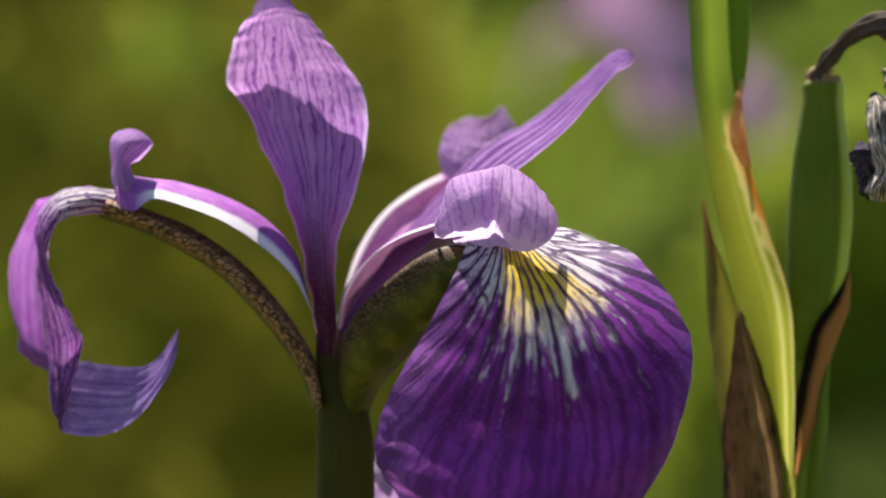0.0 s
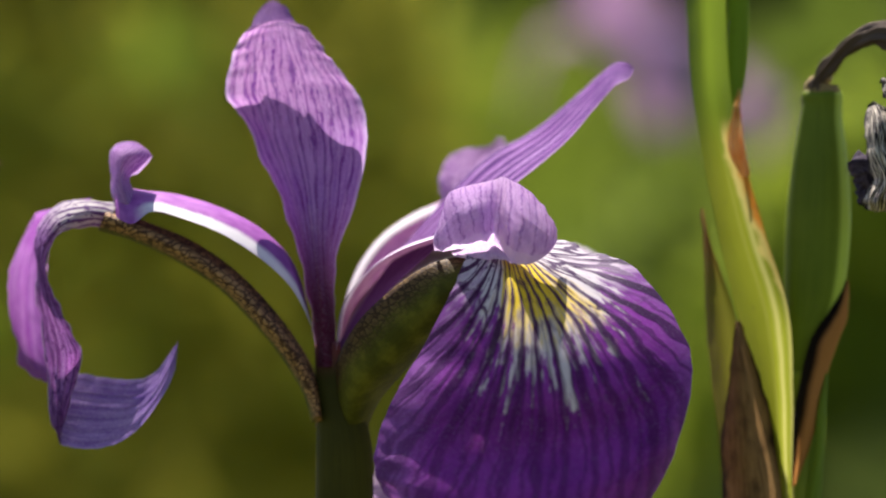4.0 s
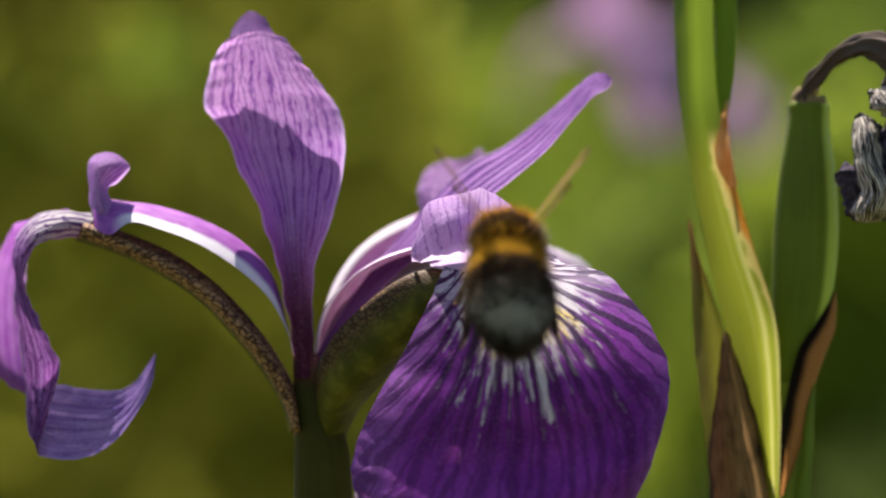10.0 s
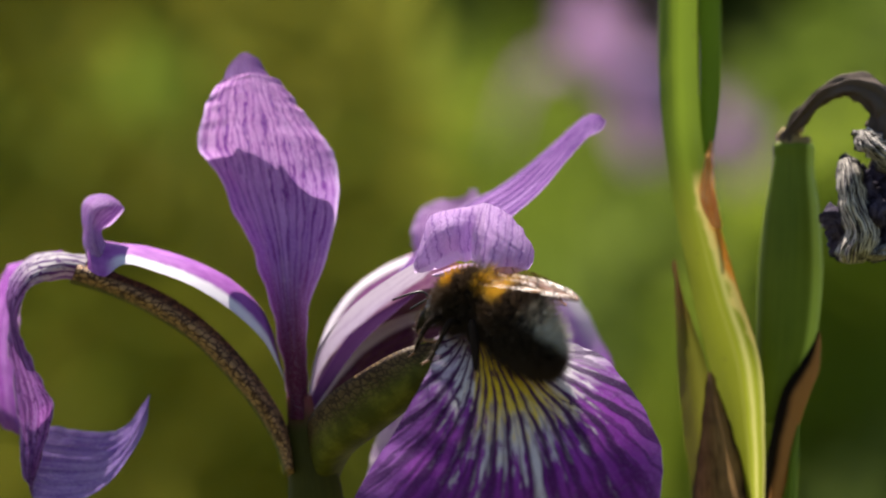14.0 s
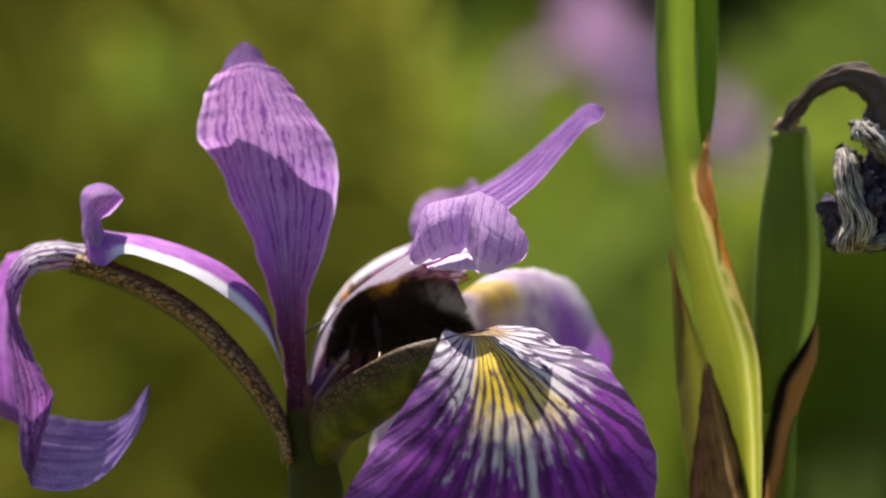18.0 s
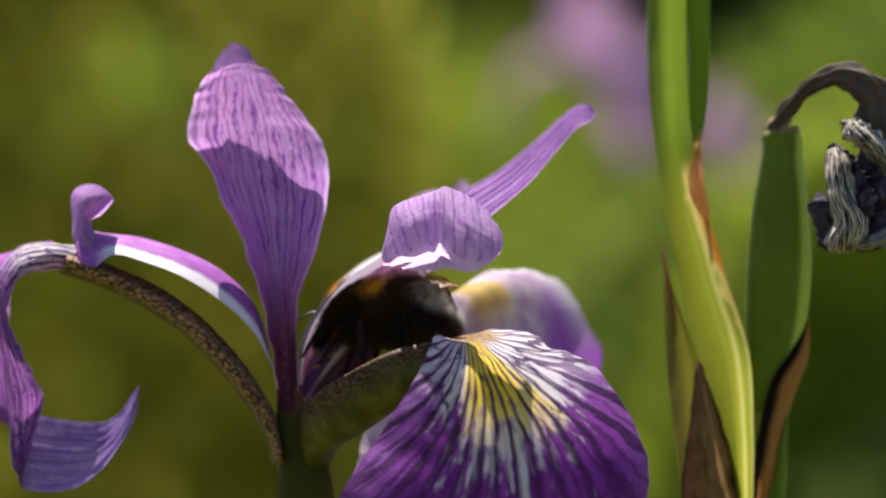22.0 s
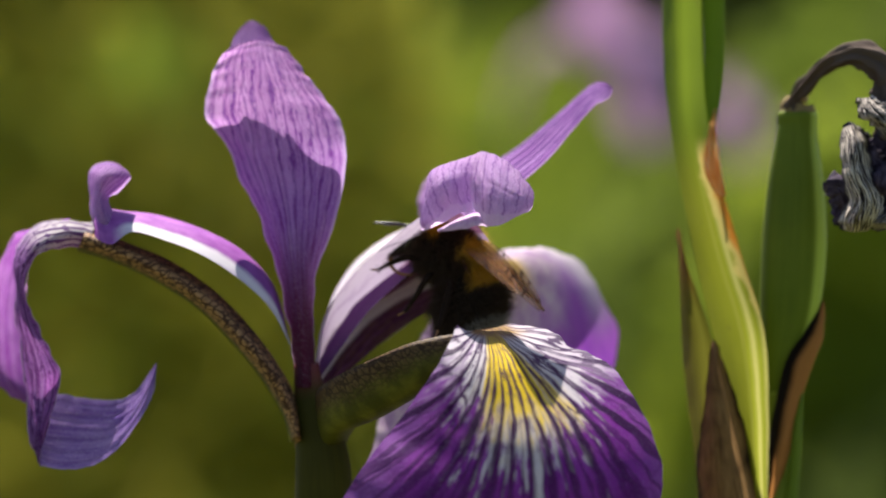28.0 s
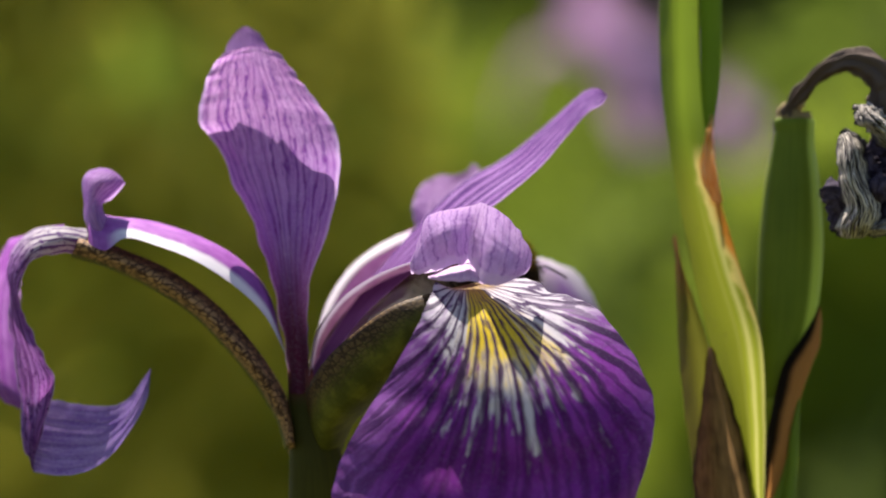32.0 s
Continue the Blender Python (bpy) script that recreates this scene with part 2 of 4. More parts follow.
def green_material(name, a, b, stripe=18.0, light=0.0, rough=0.5, top=None, pale=None, lit_edge=None, dried=None):
    m = Mat(name, rough, 0.08)
    u, v = m.uv()
    n = m.noise(m.place(), 190.0, 4.0)
    line = m.noise(m.vec(m.math("MULTIPLY", u, 1.5), m.math("MULTIPLY", v, stripe)), 3.0, 3.0)
    col = m.mix(m.math("ADD", m.math("MULTIPLY", n, 0.5), m.math("MULTIPLY", line, 0.5)), a, b)
    if top:
        col = m.mix(m.step(u, top[0], top[1]), col, top[2])
    if pale:
        wave = m.math("ABSOLUTE", m.math("SUBTRACT", m.math("FRACT", m.math("MULTIPLY", m.math("ADD", v, m.math("MULTIPLY", n, 0.06)), 4.0)), 0.5))
        band = m.math("MULTIPLY", m.step(wave, 0.10, 0.50), m.math("MULTIPLY", m.step(v, 0.46, 0.62), m.step(u, 0.44, 0.56)))
        col = m.mix(m.math("MULTIPLY", band, 0.42), col, pale)
    if dried:
        e = m.math("ADD", m.math("SUBTRACT", v, m.math("MULTIPLY", m.math("ABSOLUTE", m.math("SUBTRACT", u, 0.50)), 2.0)), m.math("MULTIPLY", m.math("SUBTRACT", m.noise(m.place(), 500.0, 3.0), 0.5), 0.35))
        col = m.mix(m.math("MULTIPLY", m.step(e, 0.52, 0.66), m.step(u, 0.43, 0.47)), col, dried[0])
        col = m.mix(m.math("MULTIPLY", m.step(e, 0.66, 0.84), m.step(u, 0.43, 0.47)), col, dried[1])
    # light on one side of the pod, painted as a pale strip
    if lit_edge:
        col = m.mix(m.math("MULTIPLY", m.step(v, lit_edge[0] - 0.04, lit_edge[0]), m.step(v, lit_edge[1] + 0.04, lit_edge[1])), col, lit_edge[2])
    spot = m.noise(m.place(), 900.0, 2.0)
    col = m.mix(m.math("MULTIPLY", m.step(spot, 0.68, 0.76), 0.35), col, (0.10, 0.07, 0.03))
    m.bump(m.math("ADD", line, m.math("MULTIPLY", spot, 0.4)), 0.35, 0.00025)
    return m.done(col, light)


def dry_material(name, a, b, dark, stripe=22.0, light=0.15, edge=0.38, rust=None, hard=0.2):
    m = Mat(name, 0.8, 0.06)
    u, v = m.uv()
    line = m.noise(m.vec(m.math("MULTIPLY", u, 3.0), m.math("MULTIPLY", v, stripe)), 2.0, 4.0, 0.7)
    n = m.noise(m.place(), 300.0, 4.0)
    col = m.mix(m.step(line, 0.5 - hard, 0.5 + hard), a, b)
    col = m.mix(m.step(n, 0.48, 0.72), col, m.mix(0.6, col, dark))
    off = m.math("ABSOLUTE", m.math("SUBTRACT", v, 0.5))
    col = m.mix(m.step(m.math("ADD", off, m.math("MULTIPLY", m.math("SUBTRACT", n, 0.5), 0.25)), edge, 0.5), col, dark)
    if rust:
        col = m.mix(m.step(m.math("ADD", v, m.math("MULTIPLY", m.math("SUBTRACT", n, 0.5), 0.3)), 0.28, 0.62), col, rust)
    m.bump(m.math("ADD", line, n), 0.8, 0.0004)
    return m.done(col, light)


# ---------------------------------------------------------------- mesh helpers
def spline(points, n):
    """n points evenly along the knots of a smooth curve through the given ones."""
    p = [Vector(q) for q in points]
    out = []
    for k in range(n):
        s = k / (n - 1) * (len(p) - 1)
        i = min(int(s), len(p) - 2)
        f = s - i
        a, b = p[max(i - 1, 0)], p[i]
        c, d = p[i + 1], p[min(i + 2, len(p) - 1)]
        out.append(0.5 * ((2 * b) + (c - a) * f + (2 * a - 5 * b + 4 * c - d) * f * f + (3 * b - a - 3 * c + d) * f ** 3))
    return out


def grid_mesh(name, points, nu, nv, origin, closed=False):
    me = bpy.data.meshes.new(name)
    faces = [(i * nv + j, i * nv + (j + 1) % nv, (i + 1) * nv + (j + 1) % nv, (i + 1) * nv + j)
             for i in range(nu - 1) for j in range(nv if closed else nv - 1)]
    if closed:
        faces += [tuple(range(nv - 1, -1, -1)), tuple((nu - 1) * nv + j for j in range(nv))]
    me.from_pydata([p - origin for p in points], [], faces)
    layer = me.uv_layers.new(name="UVMap")
    for poly in me.polygons:
        js = [me.loops[k].vertex_index % nv for k in poly.loop_indices]
        wrap = closed and max(js) - min(js) > nv // 2
        for k, j in zip(poly.loop_indices, js):
            i = me.loops[k].vertex_index // nv
            layer.data[k].uv = (i / (nu - 1), (j + (nv if wrap and j == 0 else 0)) / (nv if closed else nv - 1))
        poly.use_smooth = len(poly.vertices) == 4
    return me


def attach(name, me, material, parent, label, origin):
    me.materials.append(material)
    ob = new(name, me)
    base = Vector(parent["base"]) if parent is not None else Vector()
    ob.location = origin - base
    ob["base"] = tuple(origin)
    if parent is not None:
        ob.parent = parent
    if label:
        ob["label"] = label
    return ob


def thing(name, base, label, category, group=""):
    ob = new(name)
    ob.empty_display_size = 0.01
    ob.location = base
    ob["base"] = tuple(base)
    return tagged(ob, label, category, group)


def sheet(name, rows, material, parent, label="", nu=48, nv=25, ruffle=0.0, seed=0.0, origin=None, thick=0.0, plan=V, fold=0.0, flute=0.0, ribs=12, furrow=0.0):
    """A petal or bract through cross rows of (one margin, midrib, other margin)."""
    curves = [spline([plan(*r[k]) for r in rows], nu) for k in range(3)]
    pts = []
    for i in range(nu):
        a, b, c = curves[0][i], curves[1][i], curves[2][i]
        for j in range(nv):
            s = j / (nv - 1)
            p = a * ((1 - s) * (1 - 2 * s)) + b * (4 * s * (1 - s)) + c * (s * (2 * s - 1))
            if fold:
                q = a.lerp(b, s * 2) if s < 0.5 else b.lerp(c, s * 2 - 1)
                p = p.lerp(q, fold)
            if ruffle:
                rib = noise.noise(Vector((i / nu * 2.0 + seed, s * 26.0, seed + 2))) * math.sin(math.pi * s) ** 0.5
                p = p + Vector((0, 1, 0)) * rib * 0.00016
                e = abs(2 * s - 1) ** 3
                w = noise.noise(Vector((i / nu * 9 + seed, s * 2.0, seed)))
                w2 = noise.noise(Vector((i / nu * 26 + seed, s * 5.0, seed + 5)))
                p = p + Vector((0.55, 1.0, 0.6)) * (w * e * 1.0 + w2 * e * 0.35 + w2 * 0.10) * ruffle * 0.001
            if flute:
                wave = i / (nu - 1) * ribs + 1.1 * noise.noise(Vector((i / nu * 5.0, s * 2.2, seed + 8)))
                p = p + Vector((0, 1, 0)) * math.sin(2 * math.pi * wave) * math.sin(math.pi * min(s * 0.85 + 0.1, 1.0)) * flute * (0.6 + 0.4 * noise.noise(Vector((i / nu * 9, 0, seed)))) * 0.001
            if furrow:
                wave = s * ribs + 0.4 * noise.noise(Vector((i / nu * 4.0, s * 3.0, seed + 3)))
                p = p + Vector((0, 1, 0)) * (math.sin(2 * math.pi * wave) + 0.5 * noise.noise(Vector((i / nu * 14, s * 9, seed)))) * furrow * 0.001
            pts.append(p)
    origin = origin if origin is not None else Vector(parent["base"])
    me = grid_mesh(name, pts, nu, nv, origin)
    ob = attach(name, me, material, parent, label, origin)
    if thick:
        mod = ob.modifiers.new("body", "SOLIDIFY")
        mod.thickness, mod.offset = thick * 0.001, 0.0
    return ob


def tube(name, rows, material, parent, label="", nu=40, nv=20, lobes=0, depth=0.0, turn=0.0, squash=1.0, origin=None, lumps=0.0, plan=V):
    """A stem or pod along rows of (x, y, depth, radius)."""
    mid = spline([plan(*r[:3]) for r in rows], nu)
    rad = spline([(r[3], 0, 0) for r in rows], nu)
    pts = []
    for i in range(nu):
        d = (mid[min(i + 1, nu - 1)] - mid[max(i - 1, 0)]).normalized()
        side = d.cross(Vector((0, 1, 0))).normalized()
        out = side.cross(d)
        for j in range(nv):
            a = 2 * math.pi * j / nv
            r = max(rad[i].x, 0.2) * UNIT * (1 + depth * math.cos(lobes * (a + turn)))
            if lumps:
                r *= 1 + lumps * noise.noise(Vector((math.cos(a) * 2, math.sin(a) * 2, i / nu * 12)))
            pts.append(mid[i] + side * (math.cos(a) * r) + out * (math.sin(a) * r * squash))
    origin = origin if origin is not None else Vector(parent["base"])
    return attach(name, grid_mesh(name, pts, nu, nv, origin, True), material, parent, label, origin)


# ---------------------------------------------------------------- materials
LILAC = petal_material("standard_petal", (0.54, 0.26, 0.54), (0.14, 0.022, 0.23), (0.15, 0.028, 0.070), 13, 0.50, 0.43, (0.60, 0.42, 0.70), deep=0.9, core=0.2, width=0.16, frost=0.14, wobble=1.1)
REAR_LILAC = petal_material("rear_petal", (0.36, 0.17, 0.44), (0.17, 0.045, 0.26), (0.16, 0.035, 0.075), 12, 0.22, 0.3, frost=0.10)
CREST = petal_material("style_crest", (0.50, 0.28, 0.55), (0.24, 0.09, 0.34), (0.46, 0.34, 0.54), 10, 0.55, 0.1, (0.50, 0.36, 0.60))
CREST_FRONT = petal_material("front_crest", (0.57, 0.36, 0.64), (0.17, 0.05, 0.30), (0.60, 0.44, 0.66), 13, 0.62, 0.14, (0.54, 0.38, 0.64), 0.12, True, 0.0, None, 0.25, 0.6, 0.4, width=0.13, core=0.12)
LIP = petal_material("stigma_lip", (0.60, 0.42, 0.58), (0.40, 0.22, 0.46), (0.55, 0.38, 0.55), 6, 0.35, 0.1, (0.70, 0.56, 0.68), 0.10, True, 0.0, None, 0.2, 0.3, 0.4)
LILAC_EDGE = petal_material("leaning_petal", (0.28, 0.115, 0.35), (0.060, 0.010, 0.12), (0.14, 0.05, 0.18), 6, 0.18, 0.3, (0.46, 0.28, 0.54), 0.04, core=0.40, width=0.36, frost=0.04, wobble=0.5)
CURL = petal_material("curled_fall", (0.25, 0.068, 0.34), (0.05, 0.010, 0.10), (0.46, 0.42, 0.43), 5, 0.40, 0.30, (0.58, 0.46, 0.60), 0.10, False, 1.0, (0.50, 0.14, 0.50), 0.8, 0.72, frost=0.10)
CURL_FAR = petal_material("curled_fall_far", (0.19, 0.050, 0.31), (0.09, 0.018, 0.18), (0.16, 0.08, 0.28), 4, 0.46, 0.25, (0.50, 0.30, 0.56), 0.10, False, 0.0, (0.56, 0.14, 0.52), 0.4, 0.5, frost=0.05)
# tip: the shade inside the scoop is put into this bluer violet
CURL_TIP = petal_material("curled_fall_tip", (0.20, 0.095, 0.40), (0.07, 0.020, 0.18), (0.18, 0.08, 0.36), 6, 0.36, 0.1, (0.34, 0.24, 0.50), 0.12, False, 0.0, None, 0.4, 0.38, 0.5)
FALL = fall_material()
REAR_FALL = rear_fall_material()
HAFT = haft_material("haft_side", (0.34, 0.06), (0.035, 0.018, 0.010), (0.105, 0.062, 0.026), 1.5, (34.0, 17.0))
HAFT_LEFT = haft_material("haft_arch", (0.90, 0.80), (0.058, 0.028, 0.018), (0.36, 0.20, 0.095), 1.1, (46.0, 6.5))
STYLE = style_material("style_arm", 0.02, 0.87, 1.2, ((0.21, 0.055, 0.25), (0.30, 0.10, 0.34)))
STYLE_REAR = style_material("style_arm_rear", 0.62, -0.2, 0.40, ((0.44, 0.14, 0.46), (0.54, 0.22, 0.54)))
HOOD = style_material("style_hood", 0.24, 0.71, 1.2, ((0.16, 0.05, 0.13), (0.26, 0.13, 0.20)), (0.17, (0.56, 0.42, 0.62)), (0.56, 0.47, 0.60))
# lining: shade inside the hood is put into these dark tones
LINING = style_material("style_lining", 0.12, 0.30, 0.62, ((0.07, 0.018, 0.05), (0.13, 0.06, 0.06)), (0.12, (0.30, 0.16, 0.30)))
FAR = petal_material("far_petal", (0.44, 0.255, 0.40), (0.30, 0.14, 0.30), (0.34, 0.19, 0.32), 8, 0.35, 0.1)
OVARY = green_material("ovary", (0.010, 0.010, 0.003), (0.090, 0.082, 0.011), 22.0, 0.0, 0.6, (0.80, 0.97, (0.16, 0.045, 0.05)))
STEM = green_material("stem", (0.12, 0.17, 0.02), (0.24, 0.28, 0.035), 14.0)
BUD = green_material("bud_leaf", (0.165, 0.190, 0.012), (0.305, 0.325, 0.034), 20.0, 0.56, 0.45, (0.56, 0.40, (0.135, 0.190, 0.018)), (0.70, 0.62, 0.26), dried=((0.62, 0.50, 0.16), (0.66, 0.25, 0.035)))
BUD_BACK = green_material("bud_leaf_back", (0.13, 0.20, 0.020), (0.21, 0.29, 0.036), 9.0, 0.5)
POD = green_material("pod", (0.056, 0.086, 0.006), (0.155, 0.198, 0.018), 9.0, 0.0, 0.48, lit_edge=(0.52, 0.64, (0.34, 0.42, 0.06)))
BRACT = green_material("bract", (0.11, 0.115, 0.014), (0.22, 0.20, 0.028), 12.0, 0.45, 0.5, (0.34, 0.16, (0.26, 0.12, 0.03)))
DRY = dry_material("dry_bract", (0.14, 0.075, 0.035), (0.36, 0.21, 0.09), (0.020, 0.012, 0.008), 14.0, 0.30, 0.34)
DRY_RUST = dry_material("rusty_bract", (0.020, 0.011, 0.008), (0.10, 0.055, 0.028), (0.012, 0.008, 0.006), 9.0, 0.35, 0.52, (0.46, 0.20, 0.06))
RUST = dry_material("rust_tip", (0.84, 0.30, 0.05), (0.94, 0.74, 0.40), (0.72, 0.24, 0.04), 9.0, 0.6, 0.48)
WITHER = dry_material("withered_petal", (0.020, 0.015, 0.020), (0.52, 0.46, 0.39), (0.022, 0.015, 0.024), 19.0, 0.0, 0.38, None, 0.09)
SHRIVEL = dry_material("shrivelled_petal", (0.022, 0.015, 0.026), (0.11, 0.085, 0.125), (0.014, 0.010, 0.018), 9.0, 0.0)
SCAR = dry_material("pod_scar", (0.52, 0.44, 0.28), (0.72, 0.65, 0.50), (0.26, 0.19, 0.09), 8.0, 0.0, 0.7)
NECK = dry_material("withered_neck", (0.19, 0.150, 0.118), (0.72, 0.64, 0.54), (0.085, 0.062, 0.050), 10.0, 0.0, 0.7, None, 0.12)


# ---------------------------------------------------------------- iris in bloom
MOVING = {}


def build_iris():
    base = V(612, 441)
    base.z = 0.0
    iris = thing("iris", base, "purple garden iris in full bloom on a green stem", "flower")
    tube("stem", [(612, 11200, 0, 52), (612, 8000, 0, 50), (612, 4000, 0, 46), (612, 1900, 0, 44), (611, 1350, 0, 42)], STEM, iris, "round green flower stem", 24, 14)
    tube("ovary", [(611, 1352, 0, 42), (612, 1150, 0, 46), (612, 980, 0, 50), (612, 860, 0, 50), (610, 760, 0, 47), (598, 690, 0, 36), (586, 630, 0, 26), (580, 585, 0, 21)],
         OVARY, iris, "dark olive ovary with three ribs", 44, 27, 3, 0.10, 0.5)
    # standards
    sheet("standard", [((562, 625, 0), (578, 628, -2), (597, 625, 0)), ((553, 535, 1), (572, 535, -2), (594, 535, 0.5)), ((530, 428, 2), (560, 428, -2), (597, 428, 0.5)),
                       ((494, 321, 2.6), (548, 321, -1.6), (636, 321, 0)), ((440, 214, 2.6), (532, 214, -1.0), (653, 200, -0.5)), ((404, 138, 2.4), (518, 135, -0.4), (630, 142, -0.2)),
                       ((410, 85, 1.6), (508, 76, 0), (590, 88, 0)), ((424, 50, 1.0), (500, 33, 0.3), (562, 52, 0.3)), ((444, 27, 0.7), (498, 14, 0.5), (544, 29, 0.5))],
          LILAC, iris, "upright lilac petal with violet veins", 72, 33, 0.7, 1.0)
    sheet("standard", [((570, 620, 3), (582, 620, 4), (597, 620, 3)), ((548, 450, 5), (568, 450, 6), (592, 450, 4.2)), ((488, 280, 5.4), (545, 280, 6.6), (612, 280, 4.0)),
                       ((413, 140, 4.0), (520, 130, 5.2), (622, 136, 3.3)), ((436, 66, 4.1), (500, 52, 5.2), (564, 70, 3.5)), ((450, 14, 4.7), (488, 8, 5.3), (524, 16, 4.2)), ((464, -8, 5.2), (487, -12, 5.4), (509, -6, 5.0)), ((476, -19, 5.4), (486, -21, 5.4), (496, -17, 5.4))],
          REAR_LILAC, iris, "upright lilac petal behind the front one", 40, 21, 0.3, 4.0)
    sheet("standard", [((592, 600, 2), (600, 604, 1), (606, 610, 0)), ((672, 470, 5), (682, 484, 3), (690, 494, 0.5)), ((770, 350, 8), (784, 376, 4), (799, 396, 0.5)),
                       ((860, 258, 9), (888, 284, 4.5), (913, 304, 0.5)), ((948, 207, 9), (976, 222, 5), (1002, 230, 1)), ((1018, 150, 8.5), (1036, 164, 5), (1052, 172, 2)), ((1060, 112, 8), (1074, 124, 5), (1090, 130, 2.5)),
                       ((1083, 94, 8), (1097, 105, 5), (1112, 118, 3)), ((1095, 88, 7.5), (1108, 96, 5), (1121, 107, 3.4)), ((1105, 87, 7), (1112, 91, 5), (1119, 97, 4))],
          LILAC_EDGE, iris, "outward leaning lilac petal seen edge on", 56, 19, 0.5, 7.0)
    # style arms over the falls
    sheet("style_arm", [((553, 556, 5), (549, 540, 1), (555, 560, -3)), ((522, 492, 6), (524, 450, 1), (520, 492, -4)), ((470, 440, 7), (470, 388, 1), (468, 440, -5)),
                        ((400, 394, 7), (398, 348, 0), (398, 394, -6)), ((330, 366, 7), (320, 323, 0), (328, 366, -6)), ((275, 352, 6), (264, 316, -1), (272, 352, -6)), ((236, 350, 5), (226, 312, -1), (236, 374, -6)), ((206, 345, 4), (206, 318, -1), (206, 362, -4))],
          STYLE, iris, "arching magenta style arm with a white margin", 48, 21)
    sheet("style_crest", [((203, 345, 0), (225, 352, -4), (255, 345, -3)), ((199, 315, 1), (214, 314, -4), (234, 306, -2)), ((196, 280, 2), (212, 284, -4), (231, 292, -1)),
                          ((195, 252, 2), (220, 258, -5), (246, 284, -1)), ((204, 236, 2), (236, 246, -5), (260, 270, -1)), ((222, 229, 1), (248, 238, -3), (268, 260, -1)), ((236, 228, 0), (256, 238, -1), (271, 255, -1))],
          CREST, iris, "curled lilac crest of the style arm", 36, 17, 0.3, 3.0)
    rear_arm = sheet("style_arm", [((598, 575, 4), (600, 560, 8), (608, 592, 3)), ((622, 470, 8), (640, 460, 12), (655, 505, 6)), ((662, 395, 12), (690, 385, 16), (705, 440, 8)), ((716, 345, 15), (745, 345, 19), (756, 408, 11)),
                        ((775, 312, 18), (800, 318, 21), (808, 375, 13)), ((815, 296, 19), (840, 305, 21), (850, 345, 15))],
          STYLE_REAR, iris, "style arm at the back with a white margin", 36, 17, 0.0, 0.0, V(602, 580, 4))
    sheet("style_crest", [((782, 308, 18), (835, 318, 15), (905, 300, 17)), ((778, 272, 19), (838, 285, 15), (914, 262, 18)), ((786, 236, 20), (842, 250, 17), (908, 224, 19)), ((812, 213, 21), (852, 225, 19), (897, 198, 20)), ((845, 207, 21), (868, 205, 20), (884, 187, 21))],
          CREST, rear_arm, "lilac crest of the rear style arm", 40, 21, 1.0, 9.0, V(840, 310, 16), flute=0.2, ribs=9)
    # fall to one side, with its blade rolled in
    sheet("fall_haft", [((564, 735, 1), (566, 715, -3), (556, 725, 1)), ((560, 657, 1), (552, 665, -3), (541, 672, 1)), ((527, 590, 1), (515, 600, -4), (498, 602, 2)), ((478, 524, 1), (462, 536, -5), (446, 540, 2)),
                        ((417, 462, 1), (402, 474, -5), (388, 483, 2)), ((340, 409, 1), (326, 424, -5), (310, 434, 2)), ((263, 376, 1), (252, 388, -5), (240, 402, 1)), ((196, 348, 1), (186, 362, -4), (176, 382, 0))],
          HAFT_LEFT, iris, "arching haft mottled brown over olive green", 56, 17, 0.0, 0.0, None, 0.5)
    sheet("blade_margin", [((159, 331, 3), (159, 338, 3.5), (159, 348, 3)), ((114, 339, 5), (117, 350, 6), (121, 363, 5)), ((64, 356, 7), (77, 376, 8), (91, 393, 7)), ((34, 413, 8), (57, 423, 9), (79, 438, 8)), ((20, 478, 8), (49, 488, 9.5), (83, 498, 8)), ((20, 548, 8), (51, 558, 9.5), (91, 573, 8)),
                           ((31, 610, 7), (59, 618, 9), (99, 634, 7)), ((59, 641, 6), (77, 648, 7), (101, 654, 6)), ((81, 655, 6), (89, 658, 6), (104, 662, 5))],
          CURL_FAR, iris, "outer half of the rolled blade, lit through", 70, 21, 0.9, 2.5)
    sheet("fall_blade", [((209, 338, 1), (201, 356, -3.4), (193, 380, -0.6)), ((159, 330, 2), (155, 348, -4), (149, 381, -3)), ((104, 341, 3), (107, 360, -4), (119, 386, -5)), ((71, 374, 2), (82, 389, -3), (99, 400, -5)), ((62, 410, 1), (69, 423, -2), (84, 438, -4)), ((65, 453, 0), (75, 468, -2), (90, 478, -3)),
                         ((67, 498, 0), (85, 513, -2.5), (107, 528, -3)), ((75, 554, 0), (101, 563, -3), (130, 566, -3)), ((81, 610, 0), (113, 610, -3.5), (147, 604, -3)), ((84, 663, 0), (111, 663, -3), (139, 648, -3)), ((91, 710, -0.5), (105, 710, -2.5), (122, 700, -3)), ((101, 746, -1), (107, 746, -2), (113, 736, -2.5)), ((108, 764, -1.5), (109, 765, -1.6), (110, 762, -2))],
          CURL, iris, "violet blade rolled inward with a pale rim", 110, 25, 0.6, 2.0)
